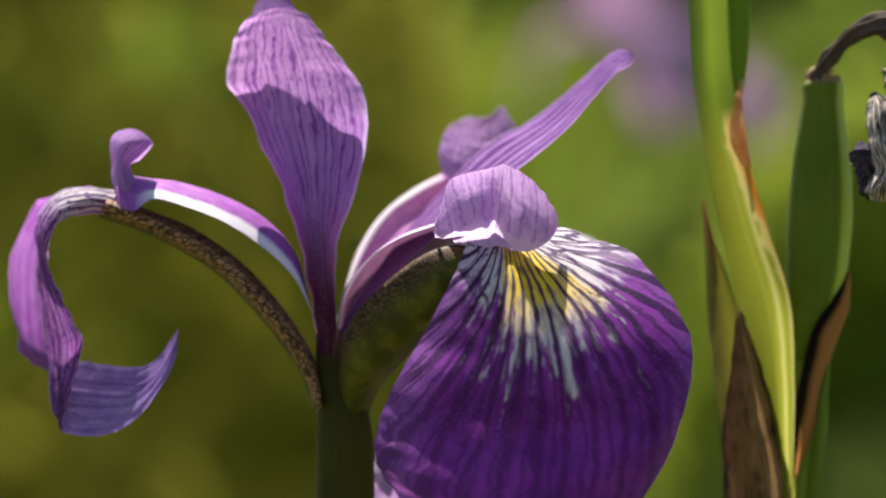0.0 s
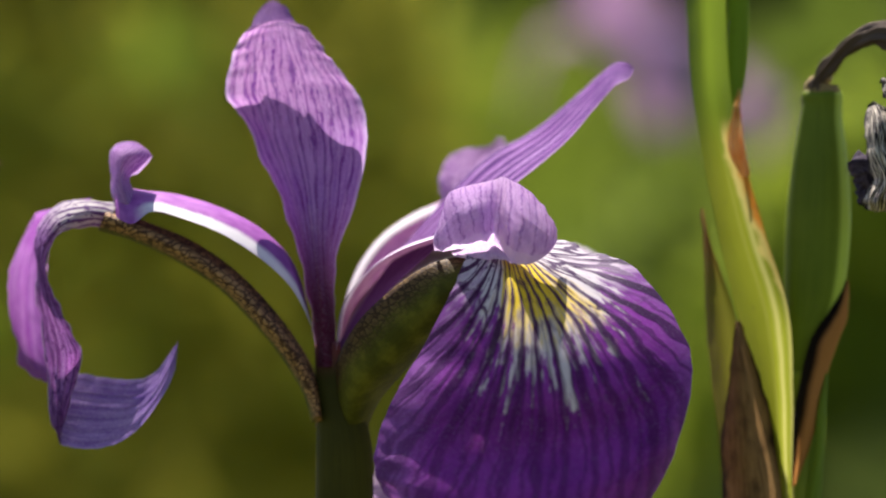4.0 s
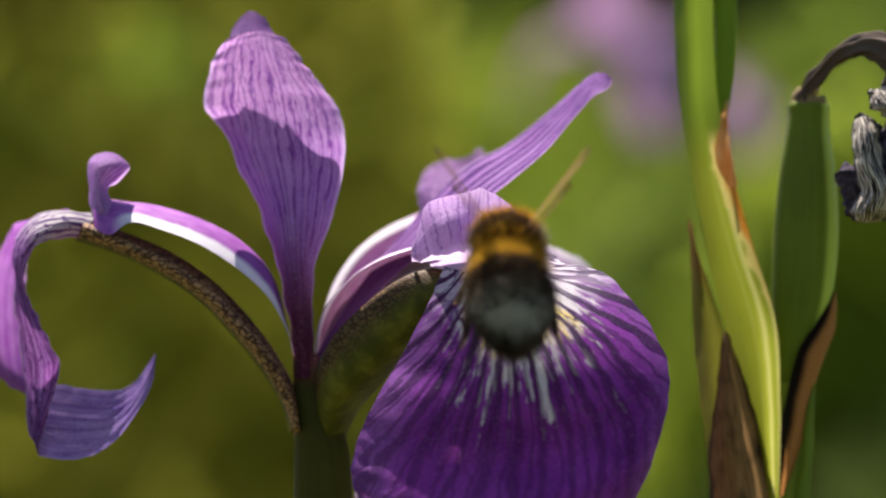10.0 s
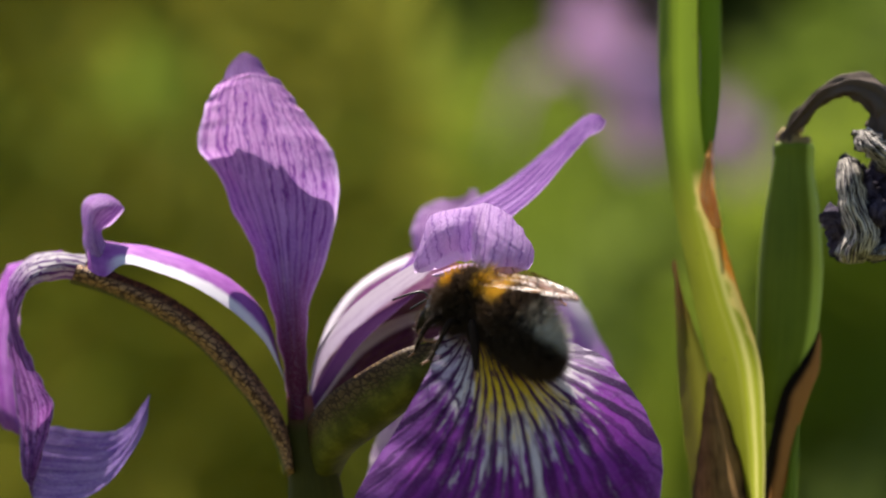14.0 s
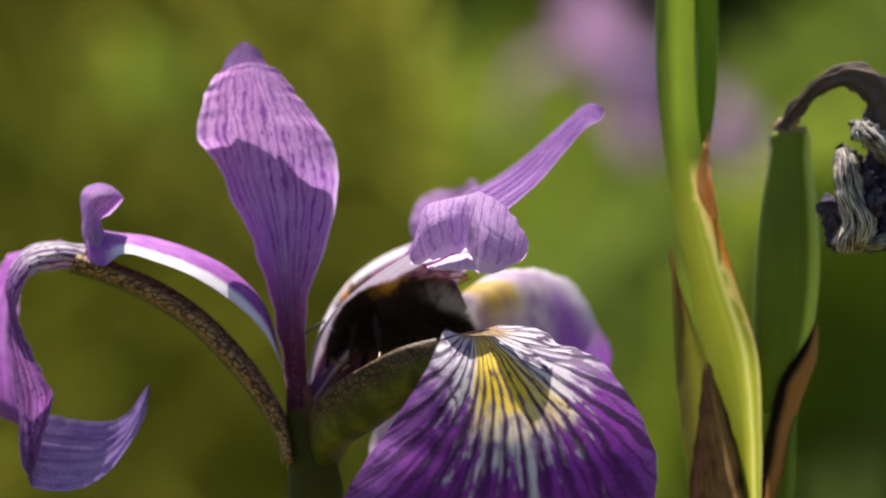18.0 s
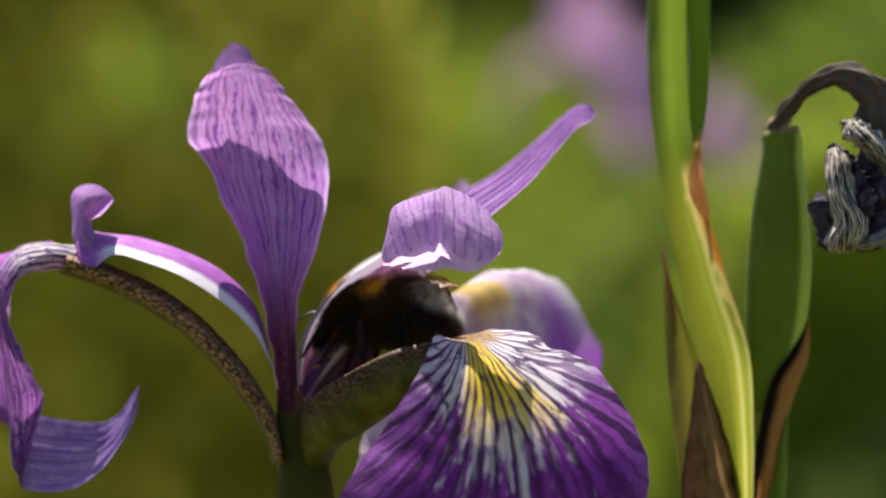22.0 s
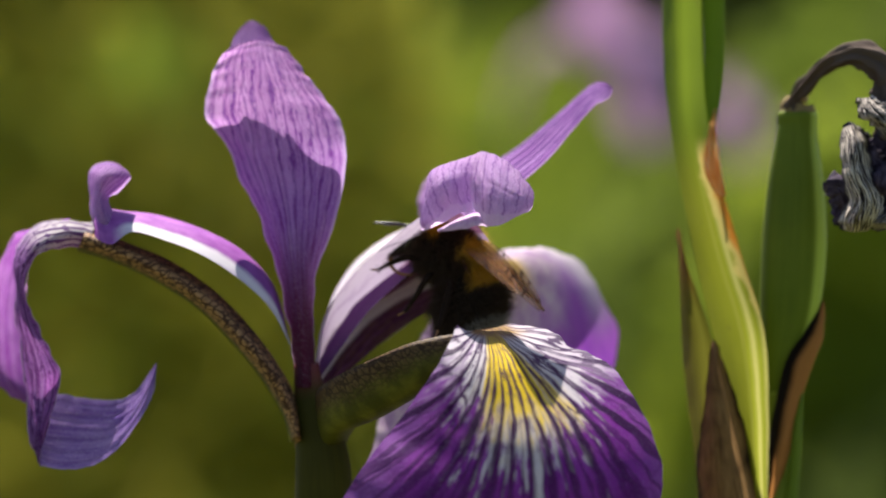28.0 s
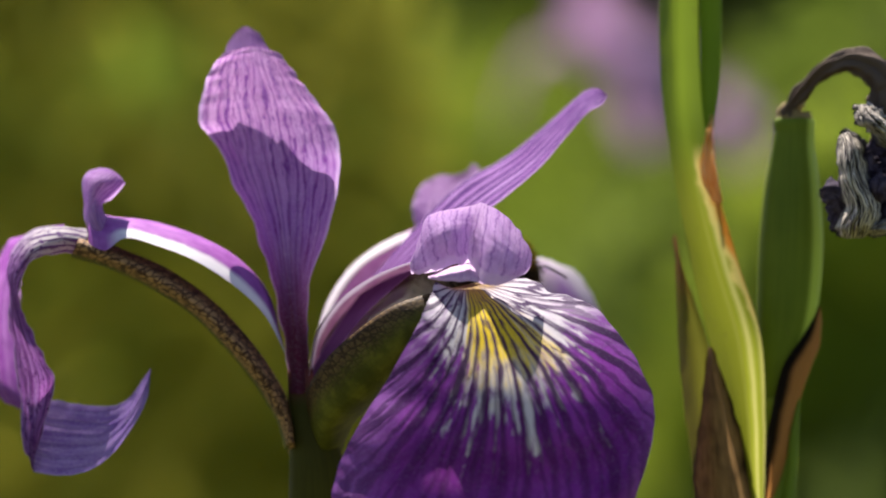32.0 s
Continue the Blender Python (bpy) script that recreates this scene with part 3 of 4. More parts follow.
    sheet("blade_tip", [((99, 638, 1), (97, 698, 0), (108, 764, -1.4)), ((144, 640, 1.2), (129, 708, -0.5), (127, 769, -2)), ((199, 648, 1), (187, 713, -0.8), (174, 772, -2.6)), ((249, 649, 1), (237, 708, -0.7), (221, 756, -2.2)), ((279, 634, 1), (273, 678, -0.5), (257, 725, -1.8)), ((301, 604, 1.1), (299, 633, 0), (289, 678, -1.2)), ((314, 586, 0.2), (313, 598, 0), (309, 638, -0.4)), ((316, 583, 0), (316, 585, 0), (316, 590, 0))],
          CURL_TIP, iris, "scooped violet tip of the rolled blade, painted bluer for shade", 56, 21, 0.3, 5.0)
    # rear fall
    rear = sheet("fall_blade", [((850, 440, 8), (880, 415, 9), (930, 383, 12)), ((810, 500, 9), (930, 420, 7), (1000, 382, 16)), ((752, 590, 9), (950, 500, 5), (1062, 408, 20)), ((712, 680, 9), (950, 610, 4), (1112, 480, 22)),
                         ((690, 760, 8), (910, 720, 4), (1124, 590, 22)), ((682, 830, 7), (870, 800, 5), (1075, 720, 20)), ((690, 900, 6), (820, 870, 6), (980, 830, 16)), ((690, 940, 6), (760, 930, 7), (830, 920, 10))],
          REAR_FALL, iris, "pale lilac rear fall with a yellow throat", 40, 21, 1.2, 6.0, V(700, 640, 6))
    # front style arm and fall: these give way to the bee
    hinge = V(606, 590, 0)
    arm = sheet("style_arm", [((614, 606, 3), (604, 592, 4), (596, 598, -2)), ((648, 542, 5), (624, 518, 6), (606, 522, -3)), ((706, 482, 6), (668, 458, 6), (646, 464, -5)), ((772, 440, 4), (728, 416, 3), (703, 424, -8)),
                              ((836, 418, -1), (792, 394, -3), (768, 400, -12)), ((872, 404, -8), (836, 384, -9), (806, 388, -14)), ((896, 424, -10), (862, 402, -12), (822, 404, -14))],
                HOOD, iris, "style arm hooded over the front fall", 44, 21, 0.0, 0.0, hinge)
    crest = sheet("style_crest", [((770, 392, -13), (768, 406, -13.6), (771, 421, -13.4)), ((784, 352, -13.6), (788, 388, -16.0), (796, 421, -15)), ((796, 319, -13.8), (810, 366, -18), (822, 416, -16.0)), ((826, 307, -13.6), (836, 352, -19), (846, 408, -16.6)), ((856, 300, -13.2), (858, 346, -18.2), (864, 404, -16.2)),
                          ((880, 294, -12.8), (877, 346, -16.6), (874, 402, -15.4)), ((899, 294, -13.2), (897, 354, -17.4), (890, 418, -17.2)), ((919, 301, -14.6), (922, 364, -20.0), (908, 441, -19.8)), ((946, 325, -15.4), (950, 384, -20.6), (936, 445, -21.0)), ((969, 349, -15.8), (972, 398, -19.8), (962, 434, -20.4)), ((985, 378, -15.8), (984, 402, -18), (978, 420, -17.4)), ((987, 395, -16.2), (987, 402, -16.8), (984, 410, -16.6))],
          CREST_FRONT, arm, "ruffled pale lilac crest with two lobes", 110, 29, 0.4, 12.0, V(850, 405, -13), flute=0.13, ribs=9)
    lip = sheet("stigma_lip", [((800, 424, -13.4), (803, 428, -15.2), (806, 432, -15.6)), ((828, 412, -13.6), (832, 424, -16.4), (836, 436, -17.0)), ((856, 403, -13.2), (861, 420, -16.6), (864, 437, -17.6)), ((876, 401, -12.8), (882, 419, -16.8), (886, 436, -18.4)), ((896, 414, -13.6), (899, 428, -17.4), (902, 441, -19.4)), ((910, 430, -15.6), (913, 438, -18.6), (916, 445, -20.4))],
          LIP, arm, "pale pink lip under the crest", 40, 13, 0.2, 15.0, V(850, 405, -13))
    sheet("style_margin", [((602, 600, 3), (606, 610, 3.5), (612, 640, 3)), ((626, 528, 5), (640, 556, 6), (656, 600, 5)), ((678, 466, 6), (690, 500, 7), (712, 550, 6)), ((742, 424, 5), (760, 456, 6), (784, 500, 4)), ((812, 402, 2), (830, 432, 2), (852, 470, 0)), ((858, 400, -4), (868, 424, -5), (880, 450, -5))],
          LINING, iris, "inner margin of the style arm, darkened for its shade", 36, 17)
    fhinge = V(612, 690, -1)
    haft = sheet("fall_haft", [((598, 640, -1), (612, 710, -2.5), (640, 760, 1)), ((604, 606, -4), (635, 660, -6.5), (668, 690, -1)), ((640, 545, -9), (690, 605, -11), (716, 632, -5)), ((700, 488, -12.5), (752, 545, -14), (775, 565, -9)),
                               ((762, 448, -14), (808, 492, -15.5), (830, 510, -12)), ((830, 430, -14), (870, 452, -15), (890, 470, -13))],
                 HAFT, iris, "olive green haft with a brown mottled rim", 40, 21, 0.0, 0.0, fhinge, 0.4)
    blade = sheet("fall_blade", [((848, 428, -8.5), (892, 418, -7.0), (946, 406, -4.5)), ((835, 413, -14), (900, 428, -14), (1000, 404, -8.5)), ((821, 444, -18), (918, 462, -19.4), (1058, 424, -11.5)), ((800, 490, -19.8), (938, 520, -23), (1124, 456, -15.2)), ((768, 562, -19), (952, 592, -26.5), (1184, 518, -18.5)),
                         ((716, 648, -20), (960, 680, -28.5), (1221, 602, -22)), ((674, 735, -21), (960, 770, -28.5), (1224, 680, -24)), ((664, 805, -22), (952, 850, -31.5), (1195, 775, -25.5)), ((694, 868, -23.5), (946, 915, -32.5), (1152, 862, -25)),
                         ((775, 935, -27), (940, 962, -32.5), (1085, 940, -28.5)), ((890, 985, -31), (935, 992, -32.5), (985, 985, -31))],
          FALL, haft, "broad deep purple blade with white and yellow veined signal", 84, 49, 1.0, 20.0, V(880, 440, -15))
    MOVING.update(crest=crest, lip=lip, rear_arm=rear_arm, arm=arm, haft=haft, blade=blade, rear=rear)
    return iris


# ---------------------------------------------------------------- seed stalk
def S(x, y, d=0.0):
    return V(x, y, d + 8.0)


def build_stalk():
    base = V(1425, 441)
    base.z = 0.0
    st = thing("iris_stalk", base, "green iris stalk with seed pod, bud and a withered bloom", "plant")
    tube("stem", [(1425, 11200, 0, 48), (1425, 5000, 0, 42), (1425, 1600, 0, 36), (1425, 1000, 0, 32), (1424, 860, 0, 30), (1422, 740, 0, 27), (1421, 640, 0, 28)], STEM, st, "green stalk", 40, 16, plan=S)
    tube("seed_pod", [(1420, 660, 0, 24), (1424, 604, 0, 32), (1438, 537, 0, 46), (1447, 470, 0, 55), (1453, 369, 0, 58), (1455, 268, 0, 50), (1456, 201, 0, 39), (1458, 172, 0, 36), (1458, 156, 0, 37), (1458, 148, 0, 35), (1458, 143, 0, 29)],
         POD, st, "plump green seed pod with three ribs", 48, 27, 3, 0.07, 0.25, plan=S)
    tube("pod_rim", [(1458, 154, 0, 27), (1458, 145, 0, 32), (1457, 135, 0, 30), (1458, 130, 0, 22), (1459, 135, 0, 8)], SCAR, st, "pale brown scar on top of the pod", 18, 30, 3, 0.06, 0.25, 1.0, None, 0.22, plan=S)
    sheet("bud_sheath", [((1248, -430, 2), (1252, -432, 1), (1256, -430, 2)), ((1222, -250, 2), (1252, -250, -0.6), (1284, -250, 1.4)), ((1217, -60, 2), (1250, -60, -1), (1287, -60, 1.2)), ((1219, 40, 2), (1252, 40, -1), (1288, 40, 1.2)), ((1227, 150, 2), (1258, 150, -1), (1297, 150, 1)),
                         ((1248, 268, 1.4), (1283, 268, -2.0), (1320, 268, -0.6)), ((1275, 403, 1.0), (1316, 403, -3.2), (1359, 403, -2.4)), ((1306, 537, 0.6), (1356, 537, -4.4), (1399, 537, -3.6)), ((1337, 671, 0.4), (1374, 671, -4.4), (1406, 671, -3.4)), ((1356, 790, 0.6), (1382, 790, -3.4), (1405, 790, -2.6)), ((1372, 900, 1.0), (1390, 900, -2.4), (1408, 900, -1.6))],
          BUD, st, "yellow green bud sheath with pale stripes", 64, 21, 0.15, 2.0, plan=S)
    tube("bud_leaf", [(1309, -330, 2.6, 3), (1309, -180, 2.6, 18), (1309, 0, 2.6, 20), (1307, 90, 2.4, 18), (1302, 170, 2.0, 11), (1298, 220, 1.8, 4)], BUD_BACK, st, "green leaf behind the bud", 30, 15, 0, 0.0, 0.0, 0.45, plan=S)
    sheet("rust_tip", [((1309, 142, 1.2), (1311, 140, 1.0), (1313, 144, 1.2)), ((1300, 178, -0.2), (1307, 178, -0.8), (1314, 180, 0.0)), ((1294, 205, -0.9), (1305, 205, -1.6), (1316, 207, -0.4)), ((1291, 240, -1.7), (1305, 242, -2.2), (1321, 244, -0.9)),
                       ((1298, 266, -2.2), (1311, 270, -2.4), (1326, 270, -1.1)), ((1314, 292, -2.2), (1321, 296, -2.2), (1331, 294, -1.3))],
          RUST, st, "rust coloured dried tip of the sheath", 40, 11, 0.3, 3.0, plan=S)
    sheet("bract", [((1243, 356, 2), (1246, 352, 1), (1249, 356, 1)), ((1247, 410, 1), (1254, 412, -1), (1263, 420, -1)), ((1252, 560, 1), (1276, 540, -2.5), (1306, 545, -2)), ((1262, 660, 1), (1290, 640, -3), (1322, 640, -2)), ((1275, 760, 1), (1304, 740, -3), (1340, 740, -1)), ((1283, 900, 1), (1310, 900, -3), (1345, 900, -1))],
          BRACT, st, "olive bract with a dry pointed tip", 32, 11, 0.3, 5.0, plan=S)
    sheet("dry_bract", [((1305, 552, -3), (1309, 550, -3.6), (1313, 552, -3)), ((1296, 610, -3), (1312, 600, -4.6), (1332, 606, -3)), ((1287, 680, -2), (1316, 672, -5), (1356, 672, -3)), ((1279, 760, -1), (1320, 752, -5), (1378, 756, -2.5)), ((1280, 850, 0), (1330, 845, -5), (1394, 840, -2)), ((1288, 940, 0), (1335, 940, -5), (1400, 930, -1))],
          DRY, st, "dry brown papery bract with dark edges", 32, 15, 0.4, 8.0, plan=S)
    sheet("dry_bract", [((1501, 478, -1), (1503, 480, -1.2), (1505, 482, -1)), ((1478, 520, -2), (1490, 528, -2.6), (1503, 545, -1)), ((1440, 580, -2.5), (1458, 592, -3.6), (1482, 600, -2)), ((1422, 640, -2.5), (1440, 650, -3.8), (1464, 660, -2)), ((1404, 740, -2), (1424, 745, -3.6), (1446, 742, -2)), ((1396, 840, -1.5), (1404, 845, -2.4), (1414, 835, -1.8))],
          DRY_RUST, st, "dry dark brown bract with a rusty edge round the pod's foot", 32, 11, 0.4, 11.0, plan=S)
    # added strip: stands in for the stem to the right of the rusty bract
    sheet("bract", [((1462, 640, -2), (1465, 638, -2.4), (1468, 642, -2)), ((1446, 700, -2), (1456, 704, -3), (1466, 706, -2)), ((1440, 780, -1.6), (1451, 782, -2.8), (1462, 784, -1.6)), ((1420, 900, -1.2), (1436, 902, -2.6), (1452, 904, -1.2)), ((1410, 1010, 0), (1424, 1010, -1.6), (1438, 1010, 0))],
          BUD_BACK, st, "pale green strip added for the stem's right side", 24, 9, 0.2, 23.0, plan=S)
    # withered bloom that hangs from the pod
    tube("withered_neck", [(1443, 142, 7, 10), (1452, 122, 6.6, 10.5), (1477, 94, 5, 12), (1514, 58, 2.5, 14), (1556, 43, 0, 18), (1594, 53, -1, 24), (1622, 90, -1, 27), (1625, 140, -1, 26), (1615, 190, 0, 22)],
         NECK, st, "bent grey brown neck of the withered bloom", 90, 35, 6, 0.20, 0.0, 0.9, None, 0.5)
    sheet("withered_petal", [((1537, 178, -3), (1548, 172, -6), (1560, 172, -3)), ((1535, 210, -4), (1556, 205, -9), (1578, 196, -3)), ((1540, 260, -4), (1562, 255, -10), (1592, 250, -3)), ((1548, 300, -4), (1580, 300, -10), (1612, 300, -3)), ((1530, 335, -3), (1570, 335, -9), (1608, 330, -3)), ((1538, 352, -1), (1566, 356, -5), (1590, 350, -1))],
          WITHER, st, "grey ribbed withered petal", 48, 41, 1.0, 14.0, None, 0.25, ribs=5, furrow=0.45)
    sheet("withered_petal", [((1566, 120, -3), (1578, 122, -5), (1590, 118, -3)), ((1566, 146, -4), (1592, 148, -8), (1614, 132, -4)), ((1600, 176, -3), (1622, 172, -7), (1640, 158, -3)), ((1640, 222, -2), (1652, 212, -5), (1664, 200, -2))],
          WITHER, st, "grey withered petal, twisted", 40, 33, 0.9, 17.0, None, 0.25, ribs=4, furrow=0.45)
    sheet("withered_petal", [((1584, 330, -3), (1586, 342, -5), (1590, 354, -3)), ((1610, 326, -4), (1614, 340, -6), (1618, 352, -4)), ((1640, 308, -3), (1646, 324, -5), (1652, 338, -3)), ((1662, 288, -1), (1668, 300, -3), (1674, 312, -1))],
          WITHER, st, "grey withered petal, rolled", 40, 25, 0.9, 19.0, None, 0.25, ribs=3, furrow=0.35)
    tube("shrivelled_petal", [(1508, 282, -2, 6), (1520, 276, -3, 18), (1534, 282, -3, 24), (1540, 310, -2, 22), (1530, 335, -2, 14), (1520, 340, -2, 4)], SHRIVEL, st, "black shrivelled petal tip", 28, 15, 5, 0.18, 0.0, 1.0, None, 0.6)
    tube("shrivelled_petal", [(1590, 190, 0, 14), (1615, 215, 0, 34), (1622, 250, -1, 44), (1615, 290, -1, 40), (1600, 330, 0, 18)], SHRIVEL, st, "shrivelled purple black petals", 32, 21, 6, 0.16, 0.0, 0.7, None, 0.7)
    for k, (x, y, d, r) in enumerate(((1562, 196, 1, 20), (1588, 232, -2, 22), (1606, 268, -4, 20), (1572, 318, 1, 18), (1640, 250, -2, 24), (1630, 316, -1, 22))):
        a = 1.1 * k
        tube("shrivelled_petal", [(x - 20 * math.cos(a), y - 24 * math.sin(a), d, 3), (x - 9 * math.cos(a), y - 12, d - 1, r * 0.8), (x, y, d - 1.5, r), (x + 8 * math.cos(a), y + 13, d - 1, r * 0.8), (x + 16 * math.cos(a), y + 26 * math.sin(a), d, 4)],
             SHRIVEL if k % 3 else WITHER, st, "crumpled dark petal remains", 26, 17, 5, 0.22, a, 0.8, None, 0.7)
    return st


# ---------------------------------------------------------------- bumblebee
MM = 0.001
BEE_WINGS, BEE_LEGS, BEE_ABDOMEN = [], [], []


BM = 0.0009            # the bee is drawn in units of 0.9 mm


def band_material(name, bands, rough=0.85, spread=0.0006, light=0.0, belly=None):
    """Fur coloured in rings along the body: bands of (from x in mm, colour), tail first."""
    m = Mat(name, rough, 0.15)
    x = m.math("ADD", m.axis(0), m.math("MULTIPLY", m.math("SUBTRACT", m.noise(m.place(), 1500.0, 2.0), 0.5), spread * 2))
    col = bands[0][1]
    for start, c in bands[1:]:
        col = m.mix(m.step(x, start * BM - 0.0003, start * BM + 0.0003), col, c)
    if belly:
        drop = m.math("MULTIPLY", m.math("MAXIMUM", m.math("SUBTRACT", -0.002, m.axis(0)), 0.0), 0.31)
        z = m.math("ADD", m.math("ADD", m.axis(2), drop), m.math("MULTIPLY", m.math("SUBTRACT", m.noise(m.place(), 900.0, 2.0), 0.5), 0.0016))
        col = m.mix(m.step(z, 0.0018, 0.0004), col, belly)
    col = m.mix(m.math("MULTIPLY", m.noise(m.place(), 3000.0, 1.0), 0.35), col, (0.0, 0.0, 0.0))
    return m.done(col, light)


def build_bee():
    BLACK, SOOT, GOLD, LEMON, CREAM = (0.020, 0.014, 0.010), (0.076, 0.048, 0.029), (0.66, 0.34, 0.016), (0.64, 0.37, 0.035), (0.66, 0.62, 0.53)
    body = band_material("bee_body", [(-20, CREAM), (-9.4, BLACK), (-4.5, (0.42, 0.22, 0.03)), (-0.6, BLACK), (2.1, (0.42, 0.22, 0.03)), (3.9, BLACK)], belly=BLACK)
    furm = band_material("bee_fur", [(-20, CREAM), (-9.2, (0.30, 0.26, 0.21)), (-8.0, SOOT), (-4.6, LEMON), (-0.5, SOOT), (2.3, GOLD), (3.9, SOOT)], 0.6, 0.0009, 0.30, SOOT)
    shell = Mat("bee_shell", 0.4, 0.3).done((0.012, 0.009, 0.008))
    eye = Mat("bee_eye", 0.12, 0.7).done((0.010, 0.008, 0.008))
    legm = Mat("bee_leg", 0.85, 0.04).done((0.016, 0.010, 0.007))
    legfur = Mat("bee_leg_hair", 0.7, 0.06).done((0.060, 0.038, 0.022))
    foot = Mat("bee_foot", 0.5, 0.4).done((0.24, 0.11, 0.04))
    wm = Mat("bee_wing", 0.36, 0.32)
    u, v = wm.uv()
    cell = wm.t.nodes.new("ShaderNodeTexVoronoi")
    cell.feature = "DISTANCE_TO_EDGE"
    wm.put(cell.inputs["Vector"], wm.vec(wm.math("MULTIPLY", u, 4.0), wm.math("MULTIPLY", v, 2.2)))
    cell.inputs["Scale"].default_value = 1.0
    vein = wm.step(cell.outputs[0], 0.06, 0.02)
    wm.put(wm.bsdf.inputs["Alpha"], wm.math("ADD", 0.55, wm.math("MULTIPLY", vein, 0.35)))
    wm.bump(wm.noise(wm.place(), 1800.0, 2.0), 0.4, 0.0002)
    wing_mat = wm.done(wm.mix(vein, (0.40, 0.19, 0.075), (0.09, 0.042, 0.018)))

    bee = new("bumblebee")
    bee.empty_display_size = 0.004
    bee["base"] = (0.0, 0.0, 0.0)
    tagged(bee, "furry black and yellow bumblebee with a white tail", "bumblebee")
    rnd = random.Random(5)

    def blob(name, rows, mat, parent, label="", nv=24, nu=28, squash=1.0):
        mid = spline([(r[0], 0, r[1]) for r in rows], nu)
        rad = spline([(r[2], 0, 0) for r in rows], nu)
        pts = []
        for i in range(nu):
            for j in range(nv):
                a = 2 * math.pi * j / nv
                r = max(rad[i].x, 0.05)
                pts.append(Vector((mid[i].x, math.cos(a) * r * squash, mid[i].z + math.sin(a) * r)) * BM)
        return attach(name, grid_mesh(name, pts, nu, nv, Vector(), True), mat, parent, label, Vector()), mid, rad

    def fur(name, mid, rad, count, length, parent, label, squash=1.0):
        verts, faces = [], []
        n = len(mid)
        for _ in range(count):
            s = rnd.random() ** 0.9 * (n - 1.001)
            i = int(s)
            f = s - i
            c, r = mid[i].lerp(mid[i + 1], f), rad[i].lerp(rad[i + 1], f).x
            if rnd.random() > r / 4.2:
                continue
            a = rnd.uniform(0, 2 * math.pi)
            out = Vector((0, math.cos(a) * squash, math.sin(a)))
            p = c + out * r * 0.97
            slope = (rad[i].x - rad[i + 1].x) / max((mid[i + 1] - mid[i]).length, 0.02)
            d = (out + Vector((math.copysign(min(abs(slope), 2.5), slope * (mid[i + 1].x - mid[i].x)), 0, 0))).normalized()
            tuft = 0.55 * noise.noise_vector(p * 1.3)
            d = (d + tuft + Vector((-0.35, rnd.gauss(0, 0.30), rnd.gauss(0, 0.30)))).normalized()
            side = d.cross(Vector((rnd.random(), rnd.random(), rnd.random()))).normalized() * 0.030
            q = p + d * length * rnd.uniform(0.5, 1.5)
            k = len(verts)
            verts += [(p + side) * BM, (p - side) * BM, q * BM]
            faces.append((k, k + 1, k + 2))
        me = bpy.data.meshes.new(name)
        me.from_pydata(verts, [], faces)
        return attach(name, me, furm, parent, label, Vector())

    th_rows = [(-2.2, 0.2, 1.4), (-1.6, 0.3, 2.3), (0.2, 0.5, 3.1), (2.0, 0.4, 3.0), (3.4, 0.1, 2.2), (4.1, -0.1, 1.2), (4.3, -0.1, 0.5)]
    thorax, mid, rad = blob("thorax", th_rows, body, bee, "thorax with a yellow collar", squash=1.0)
    fur("thorax_fur", mid, rad, 36000, 1.45, thorax, "dense black and yellow fur")
    ab_rows = [(-1.6, 0.0, 1.0), (-2.4, -0.1, 2.4), (-4.2, -0.4, 3.5), (-6.4, -0.9, 3.7), (-8.6, -1.6, 3.1), (-10.2, -2.3, 2.0), (-11.2, -2.8, 0.9), (-11.5, -2.95, 0.3)]
    abdomen, mid, rad = blob("abdomen", ab_rows, body, bee, "abdomen with a yellow band and white tail", squash=1.02)
    fur("abdomen_fur", mid, rad, 42000, 1.35, abdomen, "black, yellow and white fur", 1.02)
    BEE_ABDOMEN.append(abdomen)
    head, mid, rad = blob("head", [(3.6, -0.5, 0.6), (4.3, -0.7, 1.55), (5.2, -1.3, 1.65), (6.0, -2.3, 1.25), (6.4, -3.2, 0.75), (6.5, -3.8, 0.35)], shell, bee, "long black head", 20, 20)
    fur("head_fur", mid, rad, 4000, 0.6, head, "short black hair")

    def rod(name, pts, radii, mat, parent, label="", nv=8, nu=18):
        c = spline([Vector(p) for p in pts], nu)
        r = spline([(q, 0, 0) for q in radii], nu)
        out = []
        for i in range(nu):
            d = (c[min(i + 1, nu - 1)] - c[max(i - 1, 0)]).normalized()
            s = d.cross(Vector((0.31, 0.9, 0.2))).normalized()
            w = s.cross(d)
            for j in range(nv):
                a = 2 * math.pi * j / nv
                out.append((c[i] + s * math.cos(a) * r[i].x + w * math.sin(a) * r[i].x) * BM)
        o = Vector(pts[0]) * BM
        return attach(name, grid_mesh(name, out, nu, nv, o, True), mat, parent, label, o)

    for side in (1, -1):
        e = bmesh.new()
        bmesh.ops.create_uvsphere(e, u_segments=12, v_segments=8, radius=1.0)
        for vert in e.verts:
            vert.co = Vector((vert.co.x * 0.45, vert.co.y * 0.32, vert.co.z * 0.95)) * BM
        me = bpy.data.meshes.new("eye")
        e.to_mesh(me), e.free()
        for poly in me.polygons:
            poly.use_smooth = True
        attach("eye", me, eye, head, "glossy black eye", Vector((5.1, side * 1.42, -0.95)) * BM)
        rod("antenna", [(5.6, side * 0.5, -0.8), (6.6, side * 0.9, 0.1), (7.8, side * 1.4, -0.4), (9.6, side * 1.8, -1.6)], [0.14, 0.13, 0.14, 0.12], shell, head, "thin bent antenna", 7, 16)
